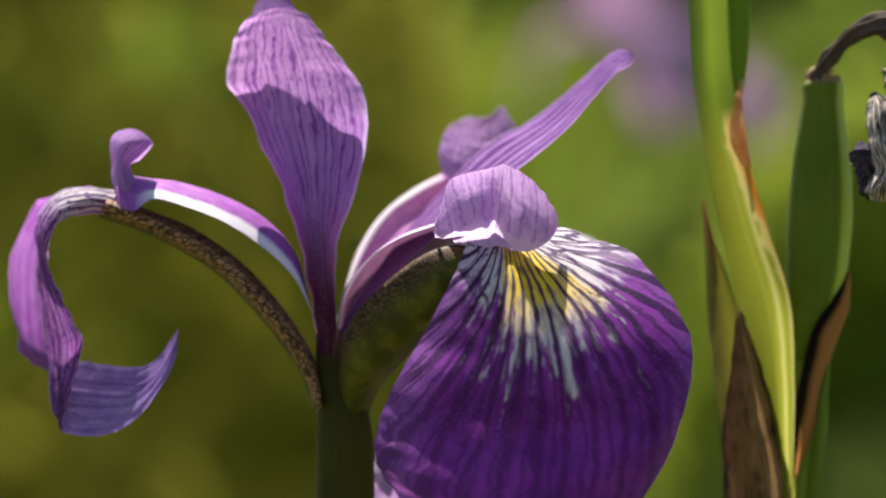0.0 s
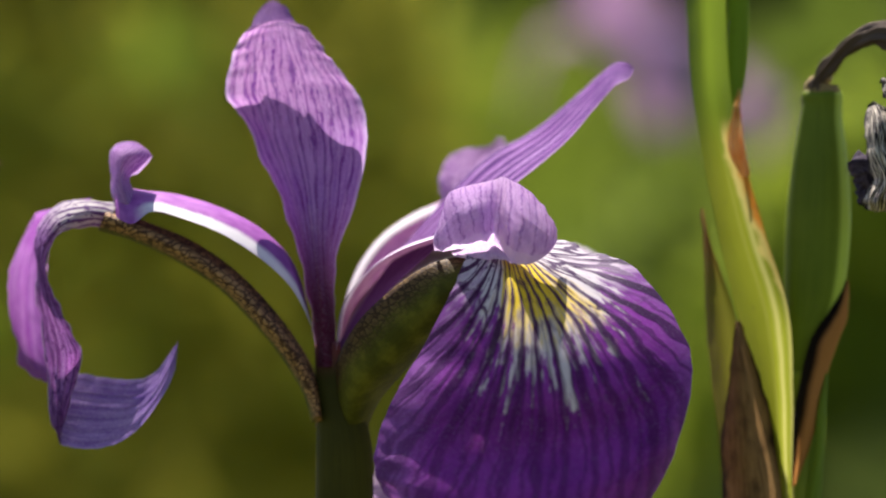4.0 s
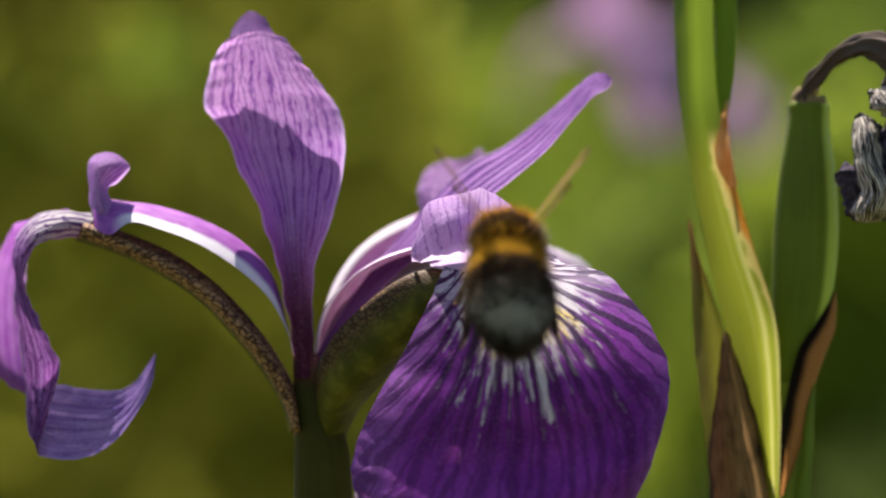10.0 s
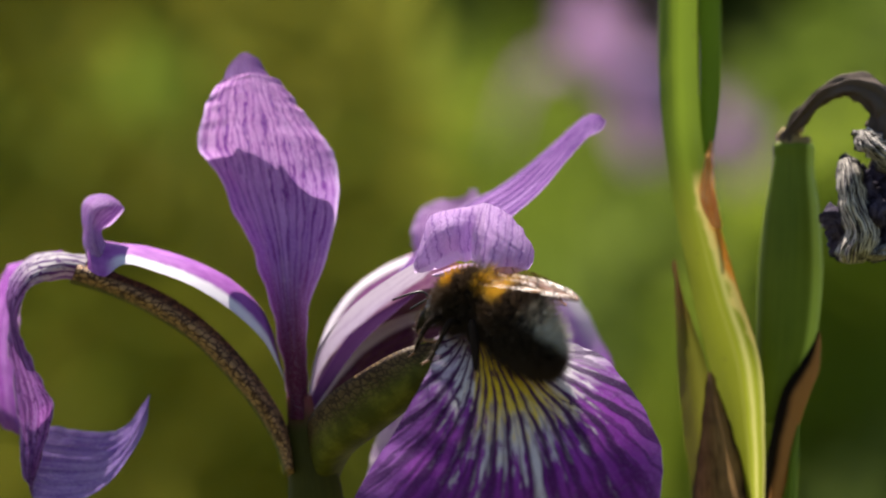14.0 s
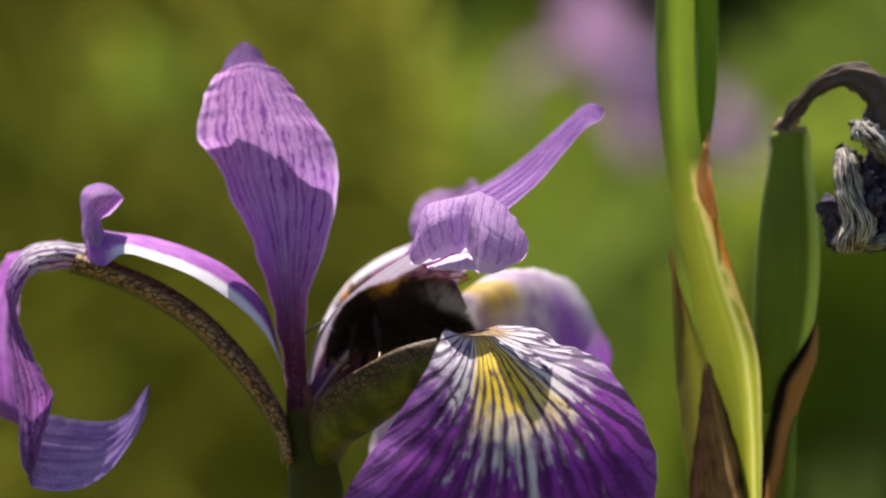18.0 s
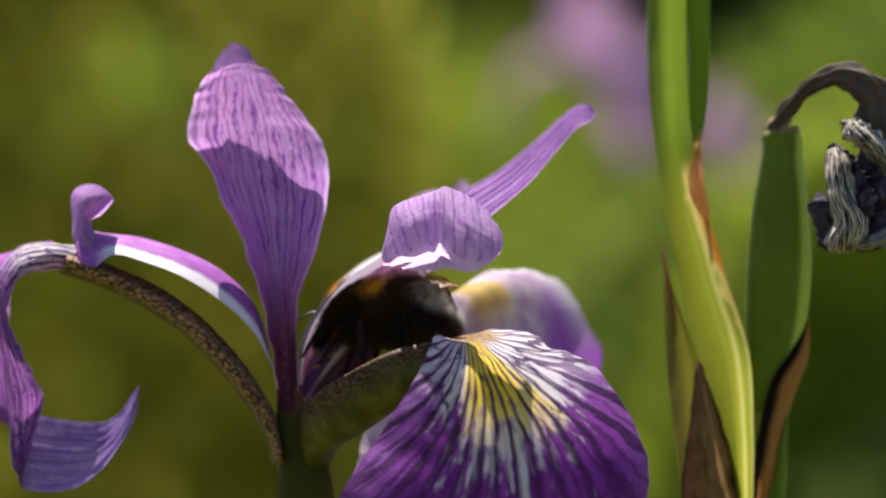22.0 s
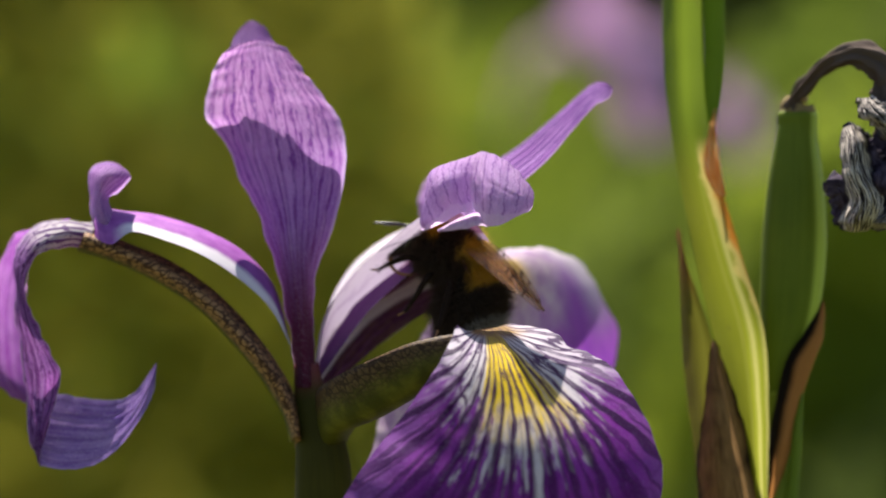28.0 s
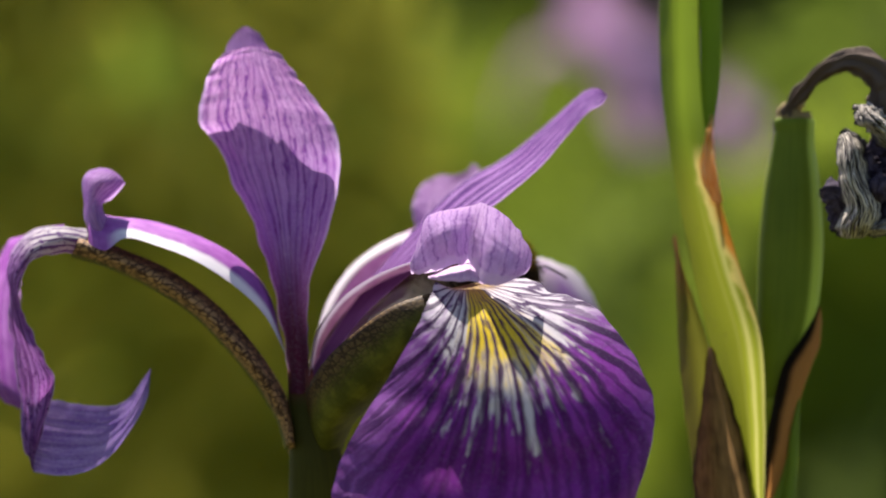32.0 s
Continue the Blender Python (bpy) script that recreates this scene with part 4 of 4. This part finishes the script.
        legs = (("leg", [(2.4, side * 1.4, -1.9), (3.6, side * 2.6, -2.6), (4.6, side * 2.7, -4.4), (5.2, side * 2.4, -6.0), (5.9, side * 2.5, -6.6)], [0.4, 0.5, 0.38, 0.2, 0.12]),
                ("leg", [(0.6, side * 1.6, -2.2), (0.6, side * 3.4, -2.6), (0.9, side * 4.0, -5.0), (1.4, side * 4.1, -7.0), (1.9, side * 4.6, -7.6)], [0.45, 0.55, 0.42, 0.22, 0.12]),
                ("leg", [(-1.0, side * 1.6, -2.0), (-2.2, side * 3.4, -2.2), (-3.6, side * 4.0, -4.8), (-4.4, side * 4.2, -7.0), (-4.9, side * 4.8, -8.2)], [0.5, 0.7, 0.75, 0.35, 0.14]))
        for nm, pts, radii in legs:
            leg = rod(nm, pts[:4], [q * 0.66 for q in radii[:4]], legm, bee, "jointed black hairy leg", 9, 20)
            rod("foot", [Vector(pts[3]), Vector(pts[3]).lerp(Vector(pts[4]), 0.5), Vector(pts[4])], [radii[3] * 0.55, radii[4] * 1.0, 0.07], foot, leg, "brown foot", 6, 8)
            verts, faces = [], []
            line = spline([Vector(q) for q in pts[:4]], 24)
            for _ in range(420):
                i = rnd.randrange(23)
                c = line[i].lerp(line[i + 1], rnd.random())
                along = (line[i + 1] - line[i]).normalized()
                out = along.cross(Vector((rnd.gauss(0, 1), rnd.gauss(0, 1), rnd.gauss(0, 1)))).normalized()
                p = c + out * 0.22
                q = p + (out + along * 0.8).normalized() * rnd.uniform(0.3, 0.75)
                w = along.cross(out) * 0.022
                k = len(verts)
                verts += [(p + w) * BM, (p - w) * BM, q * BM]
                faces.append((k, k + 1, k + 2))
            hair = bpy.data.meshes.new("leg_hair")
            o = Vector(pts[0]) * BM
            hair.from_pydata([v - o for v in verts], [], faces)
            attach("leg_hair", hair, legfur, leg, "short dark bristles", o)
            BEE_LEGS.append((leg, side))
        for nm, length, width, root in (("forewing", 12.5, 4.2, (1.0, 1.7, 2.7)), ("hindwing", 8.6, 2.9, (-0.2, 1.8, 2.4))):
            nu, nv = 20, 9
            o = Vector((root[0], side * root[1], root[2])) * BM
            pts = []
            for i in range(nu):
                s = i / (nu - 1)
                w = width * (0.16 + 0.84 * math.sin(math.pi * min(s, 0.999) ** 0.75) ** 0.6 if s > 0.02 else 0.12)
                for j in range(nv):
                    f = j / (nv - 1)
                    pts.append(o + Vector((0.30 * width - f * w, side * s * length, 0.25 * math.sin(f * 6.0) * s)) * BM)
            wing = attach(nm, grid_mesh(nm, pts, nu, nv, o), wing_mat, bee, "clear brownish wing with dark veins", o)
            BEE_WINGS.append((wing, side, nm))
    # the long tongue folded under the head
    rod("tongue", [(6.4, 0, -3.6), (5.6, 0, -4.6), (4.2, 0, -4.6), (3.0, 0, -3.9)], [0.3, 0.22, 0.18, 0.1], foot, head, "folded brown tongue", 7, 14)
    return bee


# ---------------------------------------------------------------- garden behind
def leaf_material(name, a, b, light=0.45):
    m = Mat(name, 0.75, 0.06)
    n = m.noise(m.place(), 9.0, 3.0)
    g = m.t.nodes.new("ShaderNodeNewGeometry")
    f = m.math("ADD", m.math("MULTIPLY", n, 0.6), m.math("MULTIPLY", g.outputs["Random Per Island"], 0.4))
    return m.done(m.mix(m.step(f, 0.25, 0.75), a, b), light)


def leaves(name, count, xs, ys, top, size, material, label, category, lean=0.5, seed=1, gaps=(), round_top=0.5):
    """Leaves strewn in a mound that stands on the ground, highest in its middle and ragged at its rim."""
    r = random.Random(seed)
    cx, cy, hx, hy = (xs[0] + xs[1]) / 2, (ys[0] + ys[1]) / 2, (xs[1] - xs[0]) / 2, (ys[1] - ys[0]) / 2
    verts, faces = [], []
    for _ in range(count):
        a, c = r.uniform(-1, 1), r.uniform(-1, 1)
        reach = abs(a) ** 2.5 + 0.6 * abs(c) ** 2.5
        if reach > 1.0 + r.uniform(-0.25, 0.15):
            continue
        x, y = cx + a * hx, cy + c * hy
        crown = top * (1 - round_top * reach + 0.12 * noise.noise(Vector((x * 7, y * 7, seed))))
        z = crown * r.random() ** 0.8
        if any(math.hypot(x + 0.02 - gx, z + size[0] * 0.4 - gz) < gr * r.uniform(0.6, 1.3) for gx, gz, gr in gaps):
            continue
        h, w = size[0] * r.uniform(0.6, 1.3), size[1] * r.uniform(0.6, 1.3)
        t = r.uniform(0, 2 * math.pi)
        s = Vector((math.cos(t), math.sin(t), 0)) * w
        up = Vector((r.gauss(0, lean), r.gauss(0, lean), 1)).normalized() * h
        bend = Vector((r.gauss(0, lean), r.gauss(0, lean), -0.3)) * h * 0.4
        p = Vector((x, y, z))
        k = len(verts)
        verts += [p - s * 0.5, p + s * 0.5, p + up * 0.5 + s, p + up * 0.5 - s, p + up + bend]
        faces += [(k, k + 1, k + 2, k + 3), (k + 3, k + 2, k + 4)]
    me = bpy.data.meshes.new(name)
    me.from_pydata([v for v in verts], [], faces)
    me.materials.append(material)
    return tagged(new(name, me), label, category, "", "stuff")


def build_garden():
    gm = Mat("soil", 0.9, 0.1)
    n = gm.noise(gm.place(), 2.0, 6.0)
    ground_mat = gm.done(gm.mix(gm.step(n, 0.35, 0.7), (0.045, 0.055, 0.015), (0.09, 0.085, 0.03)))
    me = bpy.data.meshes.new("ground")
    nx = 40
    pts = []
    for i in range(nx + 1):
        for j in range(nx + 1):
            a, b = (i / nx - 0.5) * 2, (j / nx - 0.5) * 2
            x, y = math.copysign(abs(a) ** 3, a) * 900, math.copysign(abs(b) ** 3, b) * 900
            pts.append((x, y, 0.0 if math.hypot(x, y) < 1.0 else 0.04 * noise.noise(Vector((x, y, 0)))))
    me.from_pydata(pts, [], [(i * (nx + 1) + j, (i + 1) * (nx + 1) + j, (i + 1) * (nx + 1) + j + 1, i * (nx + 1) + j + 1) for i in range(nx) for j in range(nx)])
    me.materials.append(ground_mat)
    tagged(new("ground", me), "dark garden soil with moss", "ground", "", "structure")
    lit = leaf_material("meadow_green", (0.120, 0.170, 0.017), (0.190, 0.242, 0.028), 0.5)
    olive = leaf_material("olive_green", (0.24, 0.23, 0.028), (0.37, 0.355, 0.047), 0.55)
    dim = leaf_material("deep_green", (0.105, 0.135, 0.030), (0.17, 0.205, 0.048), 0.45)
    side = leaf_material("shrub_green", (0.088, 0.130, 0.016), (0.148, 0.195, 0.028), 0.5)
    # bright shrub: its sunlit look is put into the leaf colour
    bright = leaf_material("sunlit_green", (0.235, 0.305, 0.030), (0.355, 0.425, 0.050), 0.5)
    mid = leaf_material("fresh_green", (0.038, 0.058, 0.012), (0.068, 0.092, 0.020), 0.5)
    leaves("meadow", 15000, (-0.85, 0.50), (2.25, 3.4), 0.68, (0.20, 0.006), lit, "tall bright green meadow leaves", "grass", 0.35, 2, (), 0.6)
    leaves("shrub", 24000, (-0.86, 0.04), (1.76, 2.04), 1.25, (0.030, 0.0065), olive, "yellow green shrub with small leaves", "shrub", 0.9, 3, ((-0.15, 0.73, 0.045),  (-0.12, 0.46, 0.022), (-0.25, 0.56, 0.03)))
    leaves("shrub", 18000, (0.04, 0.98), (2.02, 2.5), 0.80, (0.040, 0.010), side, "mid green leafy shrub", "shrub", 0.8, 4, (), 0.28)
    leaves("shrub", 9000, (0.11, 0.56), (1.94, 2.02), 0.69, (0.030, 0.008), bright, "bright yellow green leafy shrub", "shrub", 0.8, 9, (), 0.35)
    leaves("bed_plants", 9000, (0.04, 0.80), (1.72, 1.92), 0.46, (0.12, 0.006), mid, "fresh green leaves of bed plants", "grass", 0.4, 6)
    leaves("hedge", 20000, (-2.4, 2.4), (3.8, 4.6), 2.0, (0.20, 0.05), dim, "dense dark green hedge", "hedge", 1.0, 5, (), 0.1)


def build_far_iris(x, y, z, size, seed):
    far = thing("iris", Vector((x, y, 0.0)), "out of focus purple iris farther back in the bed", "flower", "irises in the bed")
    r = random.Random(seed)

    def plan(a, c, d):
        return Vector((x + a * size * MM, y + d * size * MM, z + c * size * MM))
    for k in range(6):
        turn = 2 * math.pi * k / 6 + r.uniform(-0.2, 0.2)
        up = k % 2 == 0
        rows = []
        for s in (0.0, 0.25, 0.5, 0.75, 0.95, 1.0):
            reach = (12 if up else 34) * math.sin(s * 1.5)
            high = 38 * s if up else 14 * math.sin(s * 3.6) - 16 * s * s
            wide = (10 if up else 16) * math.sin(math.pi * min(0.10 + s * 0.86, 1.0))
            mid = Vector((math.cos(turn) * reach, high, math.sin(turn) * reach))
            side = Vector((-math.sin(turn), 0, math.cos(turn))) * wide
            rows.append((tuple(mid - side), tuple(mid + Vector((0, 2, 0))), tuple(mid + side)))
        sheet("standard" if up else "fall", rows, FAR, far, "lilac petal", 16, 9, 1.0, k + seed, None, 0.0, plan)
    me = bpy.data.meshes.new("stem")
    ring = [(math.cos(a) * 0.003, math.sin(a) * 0.003) for a in [i * math.pi / 4 for i in range(8)]]
    pts = [Vector((x + a, y + c, h)) for h in (-0.03, z * 0.5, z + 0.002) for a, c in ring]
    attach("stem", grid_mesh("stem", pts, 3, 8, Vector((x, y, 0.0)), True), STEM, far, "green stem", Vector((x, y, 0.0)))
    return far


iris = build_iris()
stalk = build_stalk()
bee = build_bee()
build_garden()
build_far_iris(0.083, 1.40, 0.687, 1.4, 1)
build_far_iris(0.150, 1.56, 0.668, 0.75, 2)


def motions():
    # the bloom rocks a little in the air: (seconds, mm to the right, mm up)
    origin = Vector(iris["base"])
    walk(iris, [(t, Matrix.Translation(origin + Vector((dx, 0, dz)) * MM)) for t, dx, dz in (
        (0, 0, 0), (0.5, -0.25, 0), (1, -0.26, 0), (1.5, -0.09, -0.08), (2, 0, 0), (2.5, -0.35, 0.09), (3, -0.86, -0.08), (3.5, 0.13, -0.3), (5.5, -0.17, -0.05),
        (6, 0, 0), (6.5, -0.64, 0), (7, -0.34, -0.12), (7.5, 0.34, -0.04), (8, -0.95, -0.04), (8.5, -0.99, -0.13), (9, 0, -0.05), (9.5, -0.17, -0.04),
        (10, -0.82, -0.25), (10.5, -0.55, -0.25), (11, 0.26, -0.17), (11.5, -0.3, -0.34), (12, 0.09, -0.34), (12.5, 0.6, -0.26), (13, 0.04, -0.21), (13.5, -0.3, -0.26),
        (14, 0.13, -0.34), (14.5, 0.39, -0.51), (16.5, 0.34, -0.38), (17, 0.08, -0.34), (17.5, 0.12, -0.34), (18, 0.34, -0.3), (18.5, 0.21, -0.3), (19, -0.04, -0.34),
        (19.5, 0.04, -0.3), (20, 0.05, -0.34), (20.5, -0.04, -0.34), (21, 0.04, -0.51), (21.5, -0.08, -0.26), (22, 0.21, -0.43), (22.5, 0.43, -0.3), (23, 0, -0.39),
        (23.5, 0, -0.3), (24, 0.43, -0.48), (24.5, 0.43, -0.39), (25, 0.26, -0.21), (25.5, 0.35, -0.42), (27.5, 0.51, -0.3), (28, 0.43, -0.3), (28.5, 0.43, -0.22),
        (29, 0.38, -0.39), (29.5, 0.59, -0.39), (30, 0.38, -0.22), (30.5, 0.3, -0.34), (31, 0.52, -0.48), (31.5, 0.43, -0.52), (32, 0.17, -0.26))])

    # the front fall sinks under the bee: (seconds, degrees forward, degrees sideways, degrees by which the blade swings back)
    haft, blade, arm, rear, crest = MOVING["haft"], MOVING["blade"], MOVING["arm"], MOVING["rear"], MOVING["crest"]
    sink = ((0, 0, 0, 0), (10.5, 0, 0, 0), (11, 1.5, 1.5, 0),
            (11.5, 3, 2, 0), (12, 9, 0.5, 0.5), (12.5, 9.3, 1.3, 1), (13, 11.6, 1.6, 1.5), (14, 11.4, 0.6, 2), (14.5, 14.2, 2.3, 2.5), (16.5, 17.7, 2.3, 4.5), (17, 15.4, 3.4, 5), (18, 14.1, 0.8, 4.8),
            (19, 10.6, 1.1, 4.6), (20, 12.5, 1.4, 4.4), (21, 13.2, 1.8, 4.1), (22, 14.9, 1.2, 3.9), (23, 12.8, 1.8, 3.7), (24, 12, -0.2, 4.2), (25, 12.4, -0.2, 4.6), (27.5, 15.3, 0.5, 5.8), (28, 18.7, 2.9, 6),
            (28.5, 18.2, 1.3, 7.5), (29, 14.1, -1.2, 9), (29.5, 15.1, 0.8, 11), (30, 17.5, 0.1, 13), (30.5, 12.9, -3, 11), (31, 8.2, -3.1, 9), (31.5, 8, -2.6, 7.5), (32, 7.5, -3.7, 6))
    home, home_blade = haft.location.copy(), blade.location.copy()
    walk(haft, [(t, Matrix.Translation(home) @ pose(0, 0, 0, a, b)) for t, a, b, s in sink])
    walk(blade, [(t, Matrix.Translation(home_blade) @ pose(0, 0, 0, -0.85 * a, s, 1.0 if t > 12 else 0.0)) for t, a, b, s in sink])
    # the style arm above it lifts, and its crest turns: (seconds, degrees of the arm about x and y, of the crest about x, y and z)
    lift = ((0, 0, 0, 0, 0, 0), (11, 0, 0, 0, 0, 0),
            (11.5, 0, -0.5, -3, -0.5, -4), (12, 2, -1.5, -8, -1, -6), (12.5, -11.7, 5.9, 3.5, 0.2, -2.8), (13, -16.7, 4.6, 8.2, -0.9, -5.5), (14, -19.2, 3.6, 12.6, -1.2, -4.8), (14.5, -22.2, 4.1, 18.6, -0.4, -7.6),
            (16.5, -19.1, -4.7, 13, -0.8, -5), (17, -10.2, -7.8, 12.8, 0.9, -0.3), (18, -17, 2.3, 14.4, -0.7, -7.1), (19, -13.4, 0.7, 11.2, -1.3, -5.1), (20, -11.6, -2.2, 10.1, -1.6, -3.7), (21, -9.2, -5.7, 9.7, 0, -0.9),
            (22, -8.9, -5.5, 9.3, 0, -1), (23, -12.1, -3.8, 9, -3, -2.3), (24, -4.5, -6.2, 4.2, -0.2, -1.2), (25, -7.1, -6.1, 5, -2, -0.7), (27.5, -23.1, 0.2, 20.9, -1.2, -10.5), (28, -30, 2.7, 25, -4, -12.4),
            (28.5, -30.5, 2.8, 25, -4, -12.7), (29, -28.2, 5.6, 22.5, 0.1, -14.5), (29.5, -32, 7, 26, -2, -17), (30, -34, 7, 29, -4, -18), (30.5, -28, 6.8, 24, 0.8, -16), (31, -17.2, 6.1, 12.5, 0.1, -11.4),
            (31.5, -9, 4.1, 5, 0.2, -6.2), (32, -3.4, 2.3, 0, -0.7, -4.2))
    home_arm, home_crest = arm.location.copy(), crest.location.copy()
    walk(arm, [(t, Matrix.Translation(home_arm) @ pose(0, 0, 0, a, b)) for t, a, b, c, d, e in lift])
    for flap in (crest, MOVING["lip"]):
        walk(flap, [(t, Matrix.Translation(home_crest) @ pose(0, 0, 0, c, d, e)) for t, a, b, c, d, e in lift])
    # the rear style arm stands up while the bee is behind it
    rear_arm = MOVING["rear_arm"]
    home_rear_arm = rear_arm.location.copy()
    walk(rear_arm, [(t, Matrix.Translation(home_rear_arm) @ pose(0, 0, 0, -a)) for t, a in ((0, 0), (2.0, 0), (2.5, 3.2), (3.0, 2.8), (3.5, 5.6), (5.5, 6.2), (32, 6.4))])
    home_rear = rear.location.copy()
    walk(rear, [(t, Matrix.Translation(home_rear) @ pose(0, 0, 0, 0, a)) for t, a in ((0, 6), (3.5, 6), (6, 4), (9, 3.5), (11, 2), (12.5, 1), (14, 0.5), (16.5, 0), (25, 0), (28, 0), (30, 1), (32, 1.5))])
    # the bee: seconds, plan place of its middle, depth, heading (0 right, 90 away, 180 left), nose up, bank
    middle = Matrix.Translation(Vector((2.5, 0, 0.6)) * BM)
    walk(bee, [(t, Matrix.Translation(V(x, y, d)) @ pose(0, 0, 0, 0, 0, h) @ pose(0, 0, 0, 0, -p) @ pose(0, 0, 0, k) @ middle) for t, x, y, d, h, p, k in (
        (0, 775, 455, 22, 140, 10, 0), (1.5, 770.4, 441.4, 22, 150, 10, 0), (2, 725.9, 426.6, 22, 170, 12, 0), (2.5, 686.4, 425, 22, 195, 12, 0), (3, 575.5, 398, 24, 212, 5, 0),
        (3.2, 553.2, 415.4, 26, 200, -5, 0), (3.3, 469.6, 509.1, 26, 180, -5, 0), (3.4, 385.9, 552.8, 26, 175, 18, 0), (3.5, 264.2, 606.5, 26, 110, 40, -10),
        (3.8, 42.4, 543.2, 20, 120, 10, 0), (4.3, -257.4, 406, 10, 90, 0, 0), (5, -297.1, 310.1, 0, 30, 0, 0), (5.5, -176.9, 293.2, -4, 0, -5, 0), (6, -60.9, 281.2, -4, -5, -18, 0),
        (6.5, -44.6, 264.2, -4, 0, -22, 0), (7, -38, 194.9, -4, 0, -26, 0), (7.5, 84.3, 272.2, -5, 0, -20, 0), (7.8, 27.6, 195.7, -6, 0, 0, 0), (8, 2.5, 173.3, -7, 0, 11, 4),
        (8.3, 100.7, 163.4, -10, 3, 8, 0), (8.5, 189.7, 180.6, -15, 8, 7, -4), (8.7, 302.8, 232.5, -23, 14, 12, 0), (8.8, 366, 265.9, -28, 25, 15, 5), (9, 517.5, 335.7, -38, 52, 14, 8),
        (9.2, 637.7, 361.6, -42, 68, 22, 5), (9.5, 867.7, 432.6, -42, 83, 32, -5), (9.7, 916.3, 432.5, -40, 100, 45, 0), (10, 926.5, 449.3, -36, 92, 36, 0),
        (10.2, 947.1, 430.8, -36, 105, 42, 0), (10.5, 1033, 469.1, -35, 117, 34, 0), (11, 1054.7, 439.5, -34, 126, 26, 8), (11.5, 1023.2, 466.9, -32, 110, 52, -10),
        (12, 970.6, 498.2, -33, 130, 32, -22), (12.5, 971.2, 462.3, -30, 150, 15, -25), (13, 968.7, 462.6, -29, 155, 15, -29), (13.5, 958.5, 465.4, -25, 150, 13, -8),
        (14, 932.3, 451.3, -20, 144, 11, 16), (14.5, 909.3, 454.8, -18, 141, 8, 18), (15.5, 866.3, 453.7, -13, 144, 9, 18), (16.5, 813.4, 449.5, -8, 147, 10, 19),
        (17, 796, 442.2, -4, 144, 4, 19), (18, 763.4, 475.7, -2, 145, -8, 24), (19, 743.3, 483.8, -2, 140, -10, 28), (20, 738.3, 482.8, -2, 139, -7, 25),
        (21, 738.2, 477.4, -2, 136, -3, 24), (22, 753.9, 477.4, -2, 142, -1, 21), (23, 760.2, 475.3, -2, 143, 0, 22), (24, 748.1, 470.3, -2, 141, -3, 27),
        (25, 745.5, 464.5, -2, 143, -1, 25), (25.5, 749.6, 465.2, -3, 143, 1, 25), (26.5, 787.7, 454.8, -10, 143, 8, 22), (27.5, 833.3, 451.2, -7, 148, 17, 17),
        (28, 876, 439, -2, 160, 34, 4), (28.5, 879.5, 431.9, -2, 160, 36, 2), (29, 847, 445.5, -7, 157, 11, 40), (29.5, 880.9, 464.1, -13, 149, 16, 48),
        (30, 934.3, 459.8, -13, 122, 20, 34), (30.5, 891.1, 449.3, -13, 143, 16, 40), (31, 904.4, 437.9, -2, 60, 18, 8), (31.5, 905.8, 430.9, -2, 56, 14, 10),
        (32, 896.1, 441.5, -2, 42, 10, 10))])
    # the abdomen curls down from the waist: (seconds, degrees)
    waist = Vector((-1.8, 0, 0.2)) * BM
    walk(BEE_ABDOMEN[0], [(t, Matrix.Translation(waist) @ pose(0, 0, 0, 0, -c) @ Matrix.Translation(-waist)) for t, c in (
        (0, 5), (6, 5), (8, 8), (8.5, 2), (9.5, -4), (11, 4), (12, 20), (12.5, 50), (13, 46), (13.5, 25), (14, 4), (14.5, 4), (17, 2), (20, -4), (22, -8), (25, -6), (27.5, 6), (28, 38), (28.5, 40), (29, 6), (29.5, 6), (30, 18), (30.5, 6), (32, 5))])
    # wings: beating in the air, folded along the back at rest
    for wing, side, kind in BEE_WINGS:
        home_wing = wing.location.copy()
        back = 101 if kind == "forewing" else 90

        def held(flap, sweep, twist=0):
            return Matrix.Translation(home_wing) @ pose(0, 0, 0, 0, 0, side * sweep) @ pose(0, 0, 0, side * flap) @ pose(0, 0, 0, 0, twist)
        rows = [(0, held(5, back, 34)), (3.1, held(5, back, 34)), (3.2, held(20, 20))]
        for n in range(97, 343):
            beat = (0, 1, 0, -1)[(n + 1) % 4]
            rows.append((n / 30, held(22 + 40 * beat, 12 + 14 * beat)))
        rows += [(11.6, held(12, 20)), (11.9, held(6, back - 12, 30)), (12.3, held(5, back, 34)), (27.7, held(5, back, 34)), (28.2, held(-10, back - 4, 30)), (28.6, held(-10, back - 4, 30)), (28.9, held(5, back, 34)), (32, held(5, back, 34))]
        walk(wing, rows)
    step = random.Random(11)
    for leg, side in BEE_LEGS:
        home_leg = leg.location.copy()
        rows = [(0, Matrix.Translation(home_leg))]
        for n in range(22, 65):
            rows.append((n / 2, Matrix.Translation(home_leg) @ pose(0, 0, 0, side * step.uniform(-6, 10), step.uniform(-14, 14), 0)))
        walk(leg, rows)


motions()
